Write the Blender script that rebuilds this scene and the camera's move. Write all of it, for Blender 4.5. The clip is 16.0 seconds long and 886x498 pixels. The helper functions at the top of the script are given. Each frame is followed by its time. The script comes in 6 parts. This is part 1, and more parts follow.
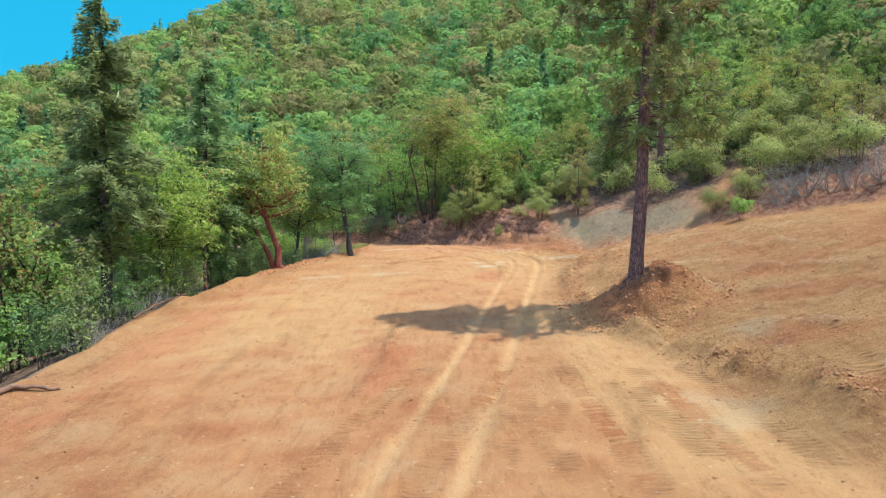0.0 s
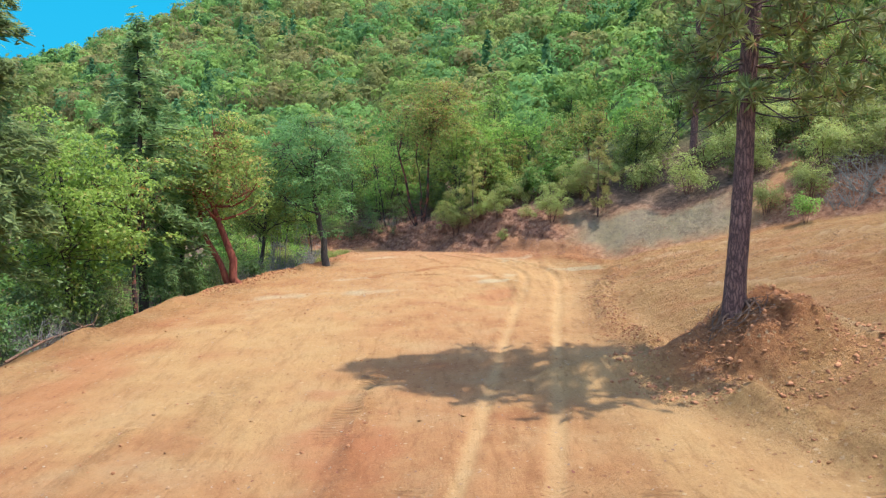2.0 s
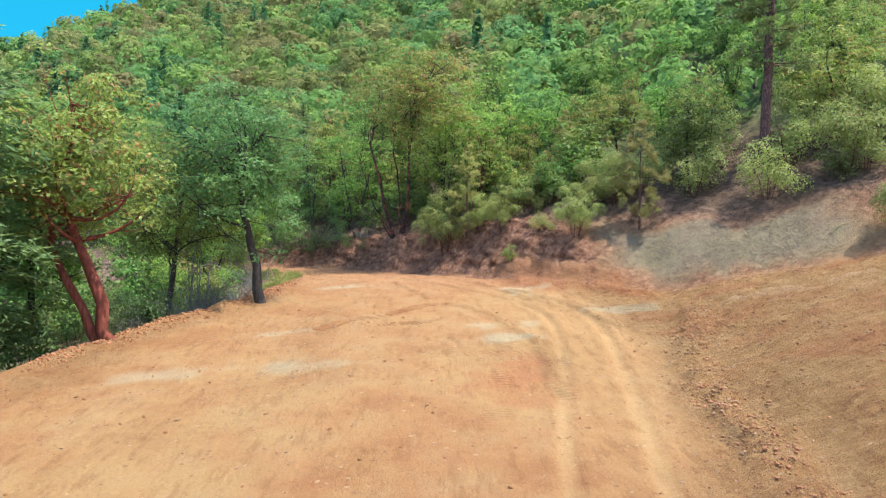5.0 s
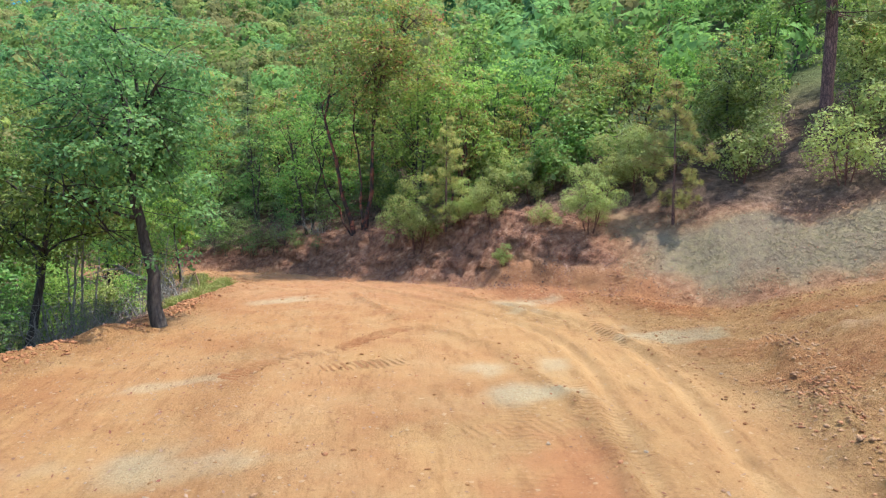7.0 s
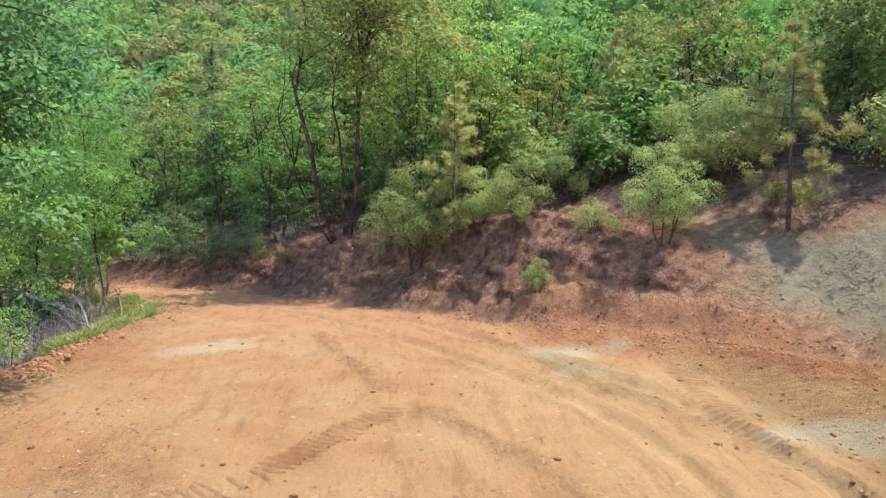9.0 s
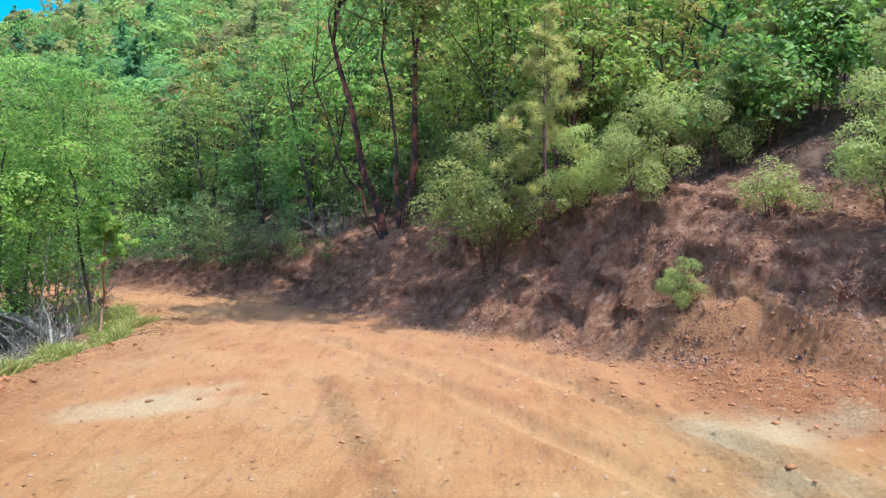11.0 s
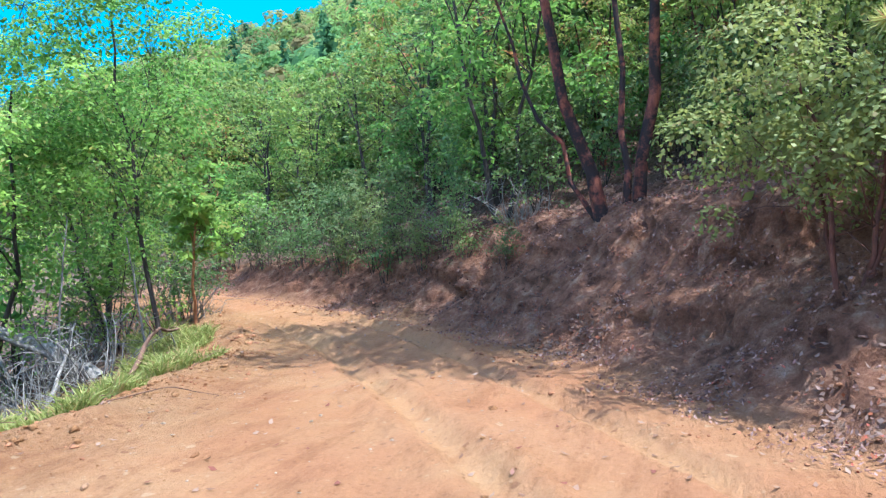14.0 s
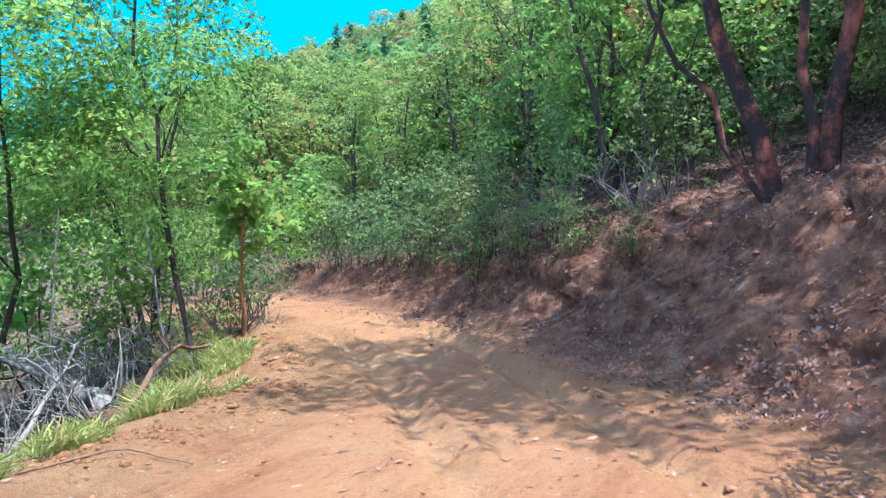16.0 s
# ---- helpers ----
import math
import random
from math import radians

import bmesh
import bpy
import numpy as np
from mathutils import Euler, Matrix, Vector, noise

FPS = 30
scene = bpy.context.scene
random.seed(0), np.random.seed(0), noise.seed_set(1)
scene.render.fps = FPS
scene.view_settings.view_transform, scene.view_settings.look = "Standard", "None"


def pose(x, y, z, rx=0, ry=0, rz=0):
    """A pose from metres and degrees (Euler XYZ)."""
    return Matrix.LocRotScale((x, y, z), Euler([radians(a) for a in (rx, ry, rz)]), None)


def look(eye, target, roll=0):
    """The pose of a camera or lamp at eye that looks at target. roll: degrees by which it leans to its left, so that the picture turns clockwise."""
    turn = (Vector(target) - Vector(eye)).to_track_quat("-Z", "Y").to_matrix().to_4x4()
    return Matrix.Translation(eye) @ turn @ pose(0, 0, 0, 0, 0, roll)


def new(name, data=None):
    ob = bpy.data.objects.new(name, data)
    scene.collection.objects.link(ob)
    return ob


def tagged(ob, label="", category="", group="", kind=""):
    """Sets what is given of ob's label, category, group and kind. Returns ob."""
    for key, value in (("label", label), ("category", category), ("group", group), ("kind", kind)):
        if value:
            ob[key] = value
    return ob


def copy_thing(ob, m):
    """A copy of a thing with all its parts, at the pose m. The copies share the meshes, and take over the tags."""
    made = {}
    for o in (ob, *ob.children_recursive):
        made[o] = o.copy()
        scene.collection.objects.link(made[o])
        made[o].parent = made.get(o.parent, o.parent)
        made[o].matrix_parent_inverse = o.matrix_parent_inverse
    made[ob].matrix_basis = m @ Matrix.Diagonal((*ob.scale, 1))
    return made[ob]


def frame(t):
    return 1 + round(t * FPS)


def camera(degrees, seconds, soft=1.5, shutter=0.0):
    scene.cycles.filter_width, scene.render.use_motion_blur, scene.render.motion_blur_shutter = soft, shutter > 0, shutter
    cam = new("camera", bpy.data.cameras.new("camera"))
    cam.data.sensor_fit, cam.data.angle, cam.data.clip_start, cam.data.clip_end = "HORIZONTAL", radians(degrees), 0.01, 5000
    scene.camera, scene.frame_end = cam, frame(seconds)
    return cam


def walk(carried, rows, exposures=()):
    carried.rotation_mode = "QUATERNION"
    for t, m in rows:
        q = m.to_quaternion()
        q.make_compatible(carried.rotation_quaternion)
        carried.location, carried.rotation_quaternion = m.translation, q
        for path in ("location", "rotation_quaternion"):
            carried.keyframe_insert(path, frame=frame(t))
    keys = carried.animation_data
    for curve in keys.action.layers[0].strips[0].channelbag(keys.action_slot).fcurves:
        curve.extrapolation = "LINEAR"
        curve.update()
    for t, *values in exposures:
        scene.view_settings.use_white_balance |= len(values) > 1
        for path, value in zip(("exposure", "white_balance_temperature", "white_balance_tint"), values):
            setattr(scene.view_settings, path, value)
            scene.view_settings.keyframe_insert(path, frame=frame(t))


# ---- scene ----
cam = camera(61.6, 16.0, soft=1.25)
METRES, EYE, TILT, LEAN, TURN = 55.0, 4.5, -4.0, 0.0, 0.0
ROWS = [
    (0.0, 0.0, 0.0, 0.0, -0.0, 0.0, 0.0),
    (0.5, -0.0028, 0.0378, 0.001, -0.15, -0.03, -0.01),
    (1.0, -0.0029, 0.0768, 0.0021, -0.26, -0.05, 0.0),
    (1.5, -0.0031, 0.1157, 0.0041, -0.38, -0.02, 0.02),
    (2.0, -0.0022, 0.1532, 0.0081, -0.57, 0.04, 0.04),
    (2.5, -0.0016, 0.1904, 0.0164, -0.72, 0.07, 0.05),
    (3.0, -0.0003, 0.2291, 0.0214, -0.76, 0.1, 0.07),
    (5.5, -0.0004, 0.4118, 0.0284, -2.67, 0.03, 0.07),
    (6.0, -0.0008, 0.4481, 0.0282, -3.75, -0.01, 0.06),
    (6.5, -0.0012, 0.4847, 0.0286, -4.22, -0.06, 0.06),
    (7.0, -0.0007, 0.5223, 0.0302, -4.38, -0.15, 0.05),
    (7.5, 0.0014, 0.5585, 0.0326, -4.41, -0.2, 0.07),
    (8.0, 0.0035, 0.5962, 0.0353, -4.55, -0.19, 0.07),
    (10.5, 0.0167, 0.7605, 0.0368, -0.04, -0.26, 0.35),
    (11.0, 0.0173, 0.788, 0.0361, 2.49, -0.21, 0.41),
    (11.5, 0.0167, 0.8149, 0.0354, 5.51, -0.14, 0.49),
    (12.0, 0.015, 0.8415, 0.0348, 8.42, -0.1, 0.56),
    (12.5, 0.0121, 0.8672, 0.0341, 10.7, -0.02, 0.56),
    (13.0, 0.0084, 0.8906, 0.0335, 12.58, 0.02, 0.58),
    (13.5, 0.0039, 0.9136, 0.0329, 15.81, 0.04, 0.68),
    (14.0, -0.0018, 0.9382, 0.0321, 18.9, 0.06, 0.76),
    (14.5, -0.0066, 0.9556, 0.0316, 20.41, 0.09, 0.78),
    (15.0, -0.0111, 0.9703, 0.0312, 22.51, 0.14, 0.84),
    (15.5, -0.0149, 0.982, 0.0309, 24.81, 0.17, 0.91),
    (16.0, -0.0189, 0.9929, 0.0307, 27.22, 0.23, 0.97),
]
walk(cam, [(t, pose(0, 0, EYE, TILT, LEAN, TURN) @ pose(METRES * x, METRES * y, METRES * z, 90 + pitch, roll, yaw)) for t, x, y, z, yaw, pitch, roll in ROWS],
     [(0.0, 2.05, 6500, 10), (3.0, 2.12, 6450, 10), (8.0, 2.18, 6350, 10), (11.0, 2.34, 6000, 9), (14.0, 2.6, 5500, 11), (16.0, 2.7, 5450, 12)])

# ---------------------------------------------------------------- world and sun
SUN_EL, SUN_AZ = 69.0, 103.0  # degrees above the horizon; clockwise from +y
world = bpy.data.worlds.new("world")
scene.world = world
world.use_nodes = True
_wn, _wl = world.node_tree.nodes, world.node_tree.links
_wn.clear()
_sky = _wn.new("ShaderNodeTexSky")
_sky.sky_type = "NISHITA"
_sky.sun_disc = False
_sky.sun_elevation, _sky.sun_rotation = radians(SUN_EL), radians(SUN_AZ)
_sky.altitude, _sky.air_density, _sky.dust_density, _sky.ozone_density = 500, 1.0, 1.0, 1.0
_bg = _wn.new("ShaderNodeBackground")
_bg.inputs["Strength"].default_value = 0.15
_wo = _wn.new("ShaderNodeOutputWorld")
_sat = _wn.new("ShaderNodeHueSaturation")
_sat.inputs["Saturation"].default_value = 1.0
_sat.inputs["Hue"].default_value = 0.5
_wl.new(_sky.outputs[0], _sat.inputs["Color"])
_wl.new(_sat.outputs[0], _bg.inputs["Color"])
_wl.new(_bg.outputs[0], _wo.inputs["Surface"])

sun = new("sun", bpy.data.lights.new("sun", "SUN"))
sun.data.energy, sun.data.angle, sun.data.color = 2.1, radians(0.53), (1.0, 0.95, 0.86)
_e, _a = radians(SUN_EL), radians(SUN_AZ)
SUN_WAY = Vector((math.cos(_e) * math.sin(_a), math.cos(_e) * math.cos(_a), math.sin(_e)))
sun.matrix_world = look(SUN_WAY * 100, (0, 0, 0))

# clear sky low over the hills, two kilometres off
_sm = bpy.data.materials.new("clear_sky")
_sm.use_nodes = True
_sn, _sl = _sm.node_tree.nodes, _sm.node_tree.links
_sn.clear()
_em = _sn.new("ShaderNodeEmission")
_so = _sn.new("ShaderNodeOutputMaterial")
_sg = _sn.new("ShaderNodeTexCoord")
_sx = _sn.new("ShaderNodeSeparateXYZ")
_sr = _sn.new("ShaderNodeValToRGB")
_sr.color_ramp.elements[0].color, _sr.color_ramp.elements[1].color = (0.009, 0.144, 0.227, 1), (0.0, 0.099, 0.197, 1)
_sl.new(_sg.outputs["Generated"], _sx.inputs[0])
_sl.new(_sx.outputs["Z"], _sr.inputs[0])
_sl.new(_sr.outputs[0], _em.inputs["Color"])
_sl.new(_em.outputs[0], _so.inputs["Surface"])
_bv, _bf = [], []
for _k in range(41):
    _az = radians(-85 + 155 * _k / 40)
    for _z in (-150.0, 1500.0):
        _bv.append((2200 * math.sin(_az), 30 + 2200 * math.cos(_az), _z))
    if _k:
        _bf.append((2 * _k - 2, 2 * _k, 2 * _k + 1, 2 * _k - 1))
_bm = bpy.data.meshes.new("backdrop")
_bm.from_pydata(_bv, [], _bf)
_bm.materials.append(_sm)
tagged(new("backdrop", _bm), "clear bright cyan sky behind the wooded hills", "sky", "", "structure")

# ---------------------------------------------------------------- tools
def hash2(ix, iy, seed):
    h = (ix.astype(np.int64) * 374761393 + iy.astype(np.int64) * 668265263 + seed * 1442695041) & 0xFFFFFFFF
    h = ((h ^ (h >> 13)) * 1274126177) & 0xFFFFFFFF
    return ((h ^ (h >> 16)) & 0xFFFFFF) / float(0xFFFFFF)


def vnoise(x, y, seed=0):
    """Smooth value noise in 0..1 over arrays."""
    ix, iy = np.floor(x), np.floor(y)
    fx, fy = x - ix, y - iy
    fx, fy = fx * fx * (3 - 2 * fx), fy * fy * (3 - 2 * fy)
    a, b = hash2(ix, iy, seed), hash2(ix + 1, iy, seed)
    c, d = hash2(ix, iy + 1, seed), hash2(ix + 1, iy + 1, seed)
    return (a * (1 - fx) + b * fx) * (1 - fy) + (c * (1 - fx) + d * fx) * fy


def fbm(x, y, seed=0, octaves=4):
    """Fractal noise, about -1..1."""
    out, amp, tot = 0.0, 1.0, 0.0
    for k in range(octaves):
        out = out + amp * (2 * vnoise(x * 2 ** k + 17.3 * k, y * 2 ** k - 9.1 * k, seed + k) - 1)
        tot += amp
        amp *= 0.5
    return out / tot


def sstep(a, b, v):
    t = np.clip((v - a) / (b - a), 0, 1)
    return t * t * (3 - 2 * t)


def away(px, py, line):
    """Signed distance to a polyline (plus on its left as it runs) and the place along it."""
    best = np.full(px.shape, 1e9)
    sign, along = np.ones(px.shape), np.zeros(px.shape)
    s0 = 0.0
    for (ax, ay), (bx, by) in zip(line[:-1], line[1:]):
        dx, dy = bx - ax, by - ay
        ln = math.hypot(dx, dy)
        t = np.clip(((px - ax) * dx + (py - ay) * dy) / (ln * ln), 0, 1)
        d = np.hypot(px - ax - t * dx, py - ay - t * dy)
        near = d < best - 1e-9
        best = np.where(near, d, best)
        sign = np.where(near, np.sign(dx * (py - ay) - dy * (px - ax)), sign)
        along = np.where(near, s0 + t * ln, along)
        s0 += ln
    return best * sign, along


def mesh_np(name, verts, faces, mats=(), smooth=False, slots=None):
    """A mesh from arrays; faces are (n, 3) or (n, 4)."""
    me = bpy.data.meshes.new(name)
    verts, faces = np.asarray(verts, np.float32), np.asarray(faces, np.int32)
    k = faces.shape[1]
    me.vertices.add(len(verts))
    me.vertices.foreach_set("co", verts.ravel())
    me.loops.add(faces.size)
    me.loops.foreach_set("vertex_index", faces.ravel())
    me.polygons.add(len(faces))
    me.polygons.foreach_set("loop_start", np.arange(0, faces.size, k, dtype=np.int32))
    if smooth:
        me.polygons.foreach_set("use_smooth", np.ones(len(faces), bool))
    for m in mats:
        me.materials.append(m)
    if slots is not None:
        me.polygons.foreach_set("material_index", np.asarray(slots, np.int32))
    me.update(calc_edges=True)
    return me


def part_np(name, geo, material, parent, label="", smooth=False):
    """Links arrays as one mesh object under a thing."""
    ob = new(name, mesh_np(name, geo[0], geo[1], (material,), smooth))
    ob.parent = parent
    if label:
        tagged(ob, label)
    return ob


def joined(pieces):
    vs, fs, n = [], [], 0
    for v, f in pieces:
        vs.append(v)
        fs.append(f + n)
        n += len(v)
    return np.concatenate(vs), np.concatenate(fs)


def tube(points, radii, sides=7, wobble=0.0, rng=None, caps=True):
    """A tapered tube along points, as quads."""
    p = np.asarray(points, float)
    r = np.asarray(radii, float)
    t = np.gradient(p, axis=0)
    t /= np.linalg.norm(t, axis=1)[:, None] + 1e-9
    ref = np.where(np.abs(t[:, 2:3]) > 0.9, np.array([[1.0, 0, 0]]), np.array([[0, 0, 1.0]]))
    u = np.cross(ref, t)
    u /= np.linalg.norm(u, axis=1)[:, None] + 1e-9
    for k in range(1, len(u)):
        w = u[k - 1] - t[k] * np.dot(u[k - 1], t[k])
        u[k] = w / (np.linalg.norm(w) + 1e-9)
    v = np.cross(t, u)
    a = np.arange(sides) * 2 * math.pi / sides
    rr = np.repeat(r[:, None], sides, 1)
    if wobble and rng is not None:
        rr = rr * (1 + wobble * rng.normal(size=rr.shape))
    ring = p[:, None] + rr[..., None] * (np.cos(a)[None, :, None] * u[:, None] + np.sin(a)[None, :, None] * v[:, None])
    verts = ring.reshape(-1, 3)
    i = np.arange(len(p) - 1)[:, None] * sides
    j = np.arange(sides)[None]
    k = (j + 1) % sides
    faces = np.stack([i + j, i + k, i + sides + k, i + sides + j], -1).reshape(-1, 4)
    return verts, faces


def unit(a):
    return a / (np.linalg.norm(a, axis=-1, keepdims=True) + 1e-9)


def leaves(c, n, length, width, rng, spread=0.5):
    """One pointed leaf (a diamond quad, folded a little) at each place c, facing about n."""
    m = len(c)
    n = unit(n + spread * rng.normal(size=(m, 3)))
    u = unit(np.cross(n, rng.normal(size=(m, 3))))
    v = np.cross(n, u)
    ln = length * rng.uniform(0.65, 1.25, (m, 1))
    wd = width * rng.uniform(0.65, 1.25, (m, 1))
    quad = np.stack([c - u * ln / 2, c + v * wd / 2 - n * wd * 0.15, c + u * ln / 2, c - v * wd / 2 - n * wd * 0.15], 1)
    return quad.reshape(-1, 3), np.arange(4 * m).reshape(-1, 4)


def curve3(a, b, n, sag, rng):
    """A bent line from a to b in n steps."""
    t = np.linspace(0, 1, n)[:, None]
    a, b = np.asarray(a, float), np.asarray(b, float)
    off = rng.normal(size=3) * sag * np.linalg.norm(b - a)
    return a + (b - a) * t + off * (t * (1 - t)) * 2


def thing(name, label, category, group="", kind=""):
    return tagged(new(name), label, category, group, kind)


# ---------------------------------------------------------------- materials
def material(name, rough=0.9, spec=0.2):
    m = bpy.data.materials.new(name)
    m.use_nodes = True
    b = m.node_tree.nodes["Principled BSDF"]
    b.inputs["Roughness"].default_value = rough
    b.inputs["Specular IOR Level"].default_value = spec
    return m, m.node_tree.nodes, m.node_tree.links, b


def ramp(nodes, stops, mode="LINEAR"):
    r = nodes.new("ShaderNodeValToRGB")
    r.color_ramp.interpolation = mode
    e = r.color_ramp.elements
    e[0].position, e[0].color = stops[0][0], (*stops[0][1], 1)
    e[1].position, e[1].color = stops[-1][0], (*stops[-1][1], 1)
    for p, c in stops[1:-1]:
        x = e.new(p)
        x.color = (*c, 1)
    return r


def noise_tex(nodes, links, scale, detail=4, rough=0.6, vector=None, lacun=2.0):
    n = nodes.new("ShaderNodeTexNoise")
    n.inputs["Scale"].default_value, n.inputs["Detail"].default_value = scale, detail
    n.inputs["Roughness"].default_value = rough
    if vector is not None:
        links.new(vector, n.inputs["Vector"])
    return n


def mix_rgb(nodes, links, fac, a, b, blend="MIX"):
    m = nodes.new("ShaderNodeMix")
    m.data_type, m.blend_type = "RGBA", blend
    for sock, val in ((m.inputs[0], fac), (m.inputs[6], a), (m.inputs[7], b)):
        if isinstance(val, (int, float)):
            sock.default_value = val
        elif isinstance(val, tuple):
            sock.default_value = (*val, 1)
        else:
            links.new(val, sock)
    return m.outputs[2]


def math_node(nodes, links, op, a, b=0.0, clamp=False):
    m = nodes.new("ShaderNodeMath")
    m.operation, m.use_clamp = op, clamp
    for k, val in enumerate((a, b)):
        if isinstance(val, (int, float)):
            m.inputs[k].default_value = val
        else:
            links.new(val, m.inputs[k])
    return m.outputs[0]


def attr(nodes, name):
    a = nodes.new("ShaderNodeAttribute")
    a.attribute_name = name
    return a.outputs["Fac"]


def leaf_material(name, dark, mid, light, odd, odd_share=0.06, glow=0.35, gloss=0.3, hues=(0.455, 0.525)):
    """Leaves: each one a shade of its own, each tree a tint of its own, light passing through."""
    m, n, l, b = material(name, 0.55 if gloss > 0.2 else 0.95, gloss)
    geo = n.new("ShaderNodeNewGeometry")
    r = ramp(n, [(0.0, dark), (0.45, mid), (1 - odd_share - 0.02, light), (1 - odd_share, odd), (1.0, odd)])
    l.new(geo.outputs["Random Per Island"], r.inputs[0])
    hsv = n.new("ShaderNodeHueSaturation")
    info = n.new("ShaderNodeObjectInfo")
    src, shade = info.outputs["Random"], r.outputs[0]
    hue = n.new("ShaderNodeMapRange")
    hue.inputs[3].default_value, hue.inputs[4].default_value = hues
    l.new(src, hue.inputs[0])
    val = n.new("ShaderNodeMapRange")
    val.inputs[3].default_value, val.inputs[4].default_value = (0.72, 1.22)
    l.new(math_node(n, l, "FRACT", math_node(n, l, "MULTIPLY", src, 7.31)), val.inputs[0])
    l.new(hue.outputs[0], hsv.inputs["Hue"])
    l.new(val.outputs[0], hsv.inputs["Value"])
    l.new(shade, hsv.inputs["Color"])
    l.new(hsv.outputs[0], b.inputs["Base Color"])
    tr = n.new("ShaderNodeBsdfTranslucent")
    l.new(hsv.outputs[0], tr.inputs["Color"])
    mx = n.new("ShaderNodeMixShader")
    mx.inputs[0].default_value = glow
    out = n["Material Output"]
    l.new(b.outputs[0], mx.inputs[1])
    l.new(tr.outputs[0], mx.inputs[2])
    l.new(mx.outputs[0], out.inputs["Surface"])
    return m


def bark_material(name, dark, light, scale=(9, 9, 1.6), bump=0.6, extra=None):
    m, n, l, b = material(name, 0.9, 0.15)
    co = n.new("ShaderNodeTexCoord")
    mp = n.new("ShaderNodeMapping")
    mp.inputs["Scale"].default_value = scale
    l.new(co.outputs["Object"], mp.inputs[0])
    no = noise_tex(n, l, 1.0, 5, 0.65, mp.outputs[0])
    r = ramp(n, [(0.3, dark), (0.7, light)])
    l.new(no.outputs[0], r.inputs[0])
    col = r.outputs[0]
    big = noise_tex(n, l, 2.8, 6, 0.7, co.outputs["Object"])
    if extra:
        f = n.new("ShaderNodeMapRange")
        f.inputs[1].default_value, f.inputs[2].default_value = 0.40, 0.52
        l.new(big.outputs[0], f.inputs[0])
        col = mix_rgb(n, l, f.outputs[0], col, extra)
    l.new(col, b.inputs["Base Color"])
    bp = n.new("ShaderNodeBump")
    bp.inputs["Strength"].default_value, bp.inputs["Distance"].default_value = bump, 0.03
    l.new(no.outputs[0], bp.inputs["Height"])
    l.new(bp.outputs[0], b.inputs["Normal"])
    return m


OAK = leaf_material("oak_leaf", (0.067, 0.126, 0.0266), (0.15, 0.27, 0.0524), (0.196, 0.324, 0.0725), (0.234, 0.261, 0.0645), glow=0.55)
BLUE_OAK = leaf_material("blue_oak_leaf", (0.075, 0.155, 0.05), (0.125, 0.265, 0.08), (0.165, 0.325, 0.1), (0.2, 0.27, 0.09), glow=0.55, hues=(0.495, 0.505))
# darker greens than the other leaves, to paint the understory as shaded
SHADED = leaf_material("shaded_leaf", (0.0792, 0.137, 0.0432), (0.112, 0.18, 0.054), (0.144, 0.223, 0.0684), (0.173, 0.173, 0.0648), glow=0.45)
BRIGHT = leaf_material("bright_leaf", (0.1, 0.17, 0.03), (0.2, 0.345, 0.062), (0.255, 0.405, 0.083), (0.3, 0.31, 0.08), glow=0.62, hues=(0.475, 0.515))
MADRONE = leaf_material("madrone_leaf", (0.1, 0.138, 0.03), (0.205, 0.275, 0.056), (0.265, 0.34, 0.08), (0.36, 0.19, 0.07), 0.1, glow=0.55, hues=(0.465, 0.52))
SHRUB = leaf_material("manzanita_leaf", (0.19, 0.242, 0.066), (0.245, 0.3, 0.082), (0.29, 0.35, 0.1), (0.27, 0.24, 0.08), 0.05, glow=0.5, hues=(0.482, 0.503))
FIR = leaf_material("fir_needle", (0.125, 0.225, 0.085), (0.17, 0.29, 0.105), (0.225, 0.35, 0.12), (0.25, 0.29, 0.11), 0.05, glow=0.55)
PINE = leaf_material("pine_needle", (0.11, 0.15, 0.045), (0.16, 0.205, 0.06), (0.22, 0.26, 0.085), (0.28, 0.18, 0.07), 0.07, glow=0.35)
YOUNG_NEEDLE = leaf_material("young_pine_needle", (0.26, 0.29, 0.085), (0.33, 0.36, 0.11), (0.4, 0.42, 0.14), (0.36, 0.23, 0.1), 0.1, glow=0.55)


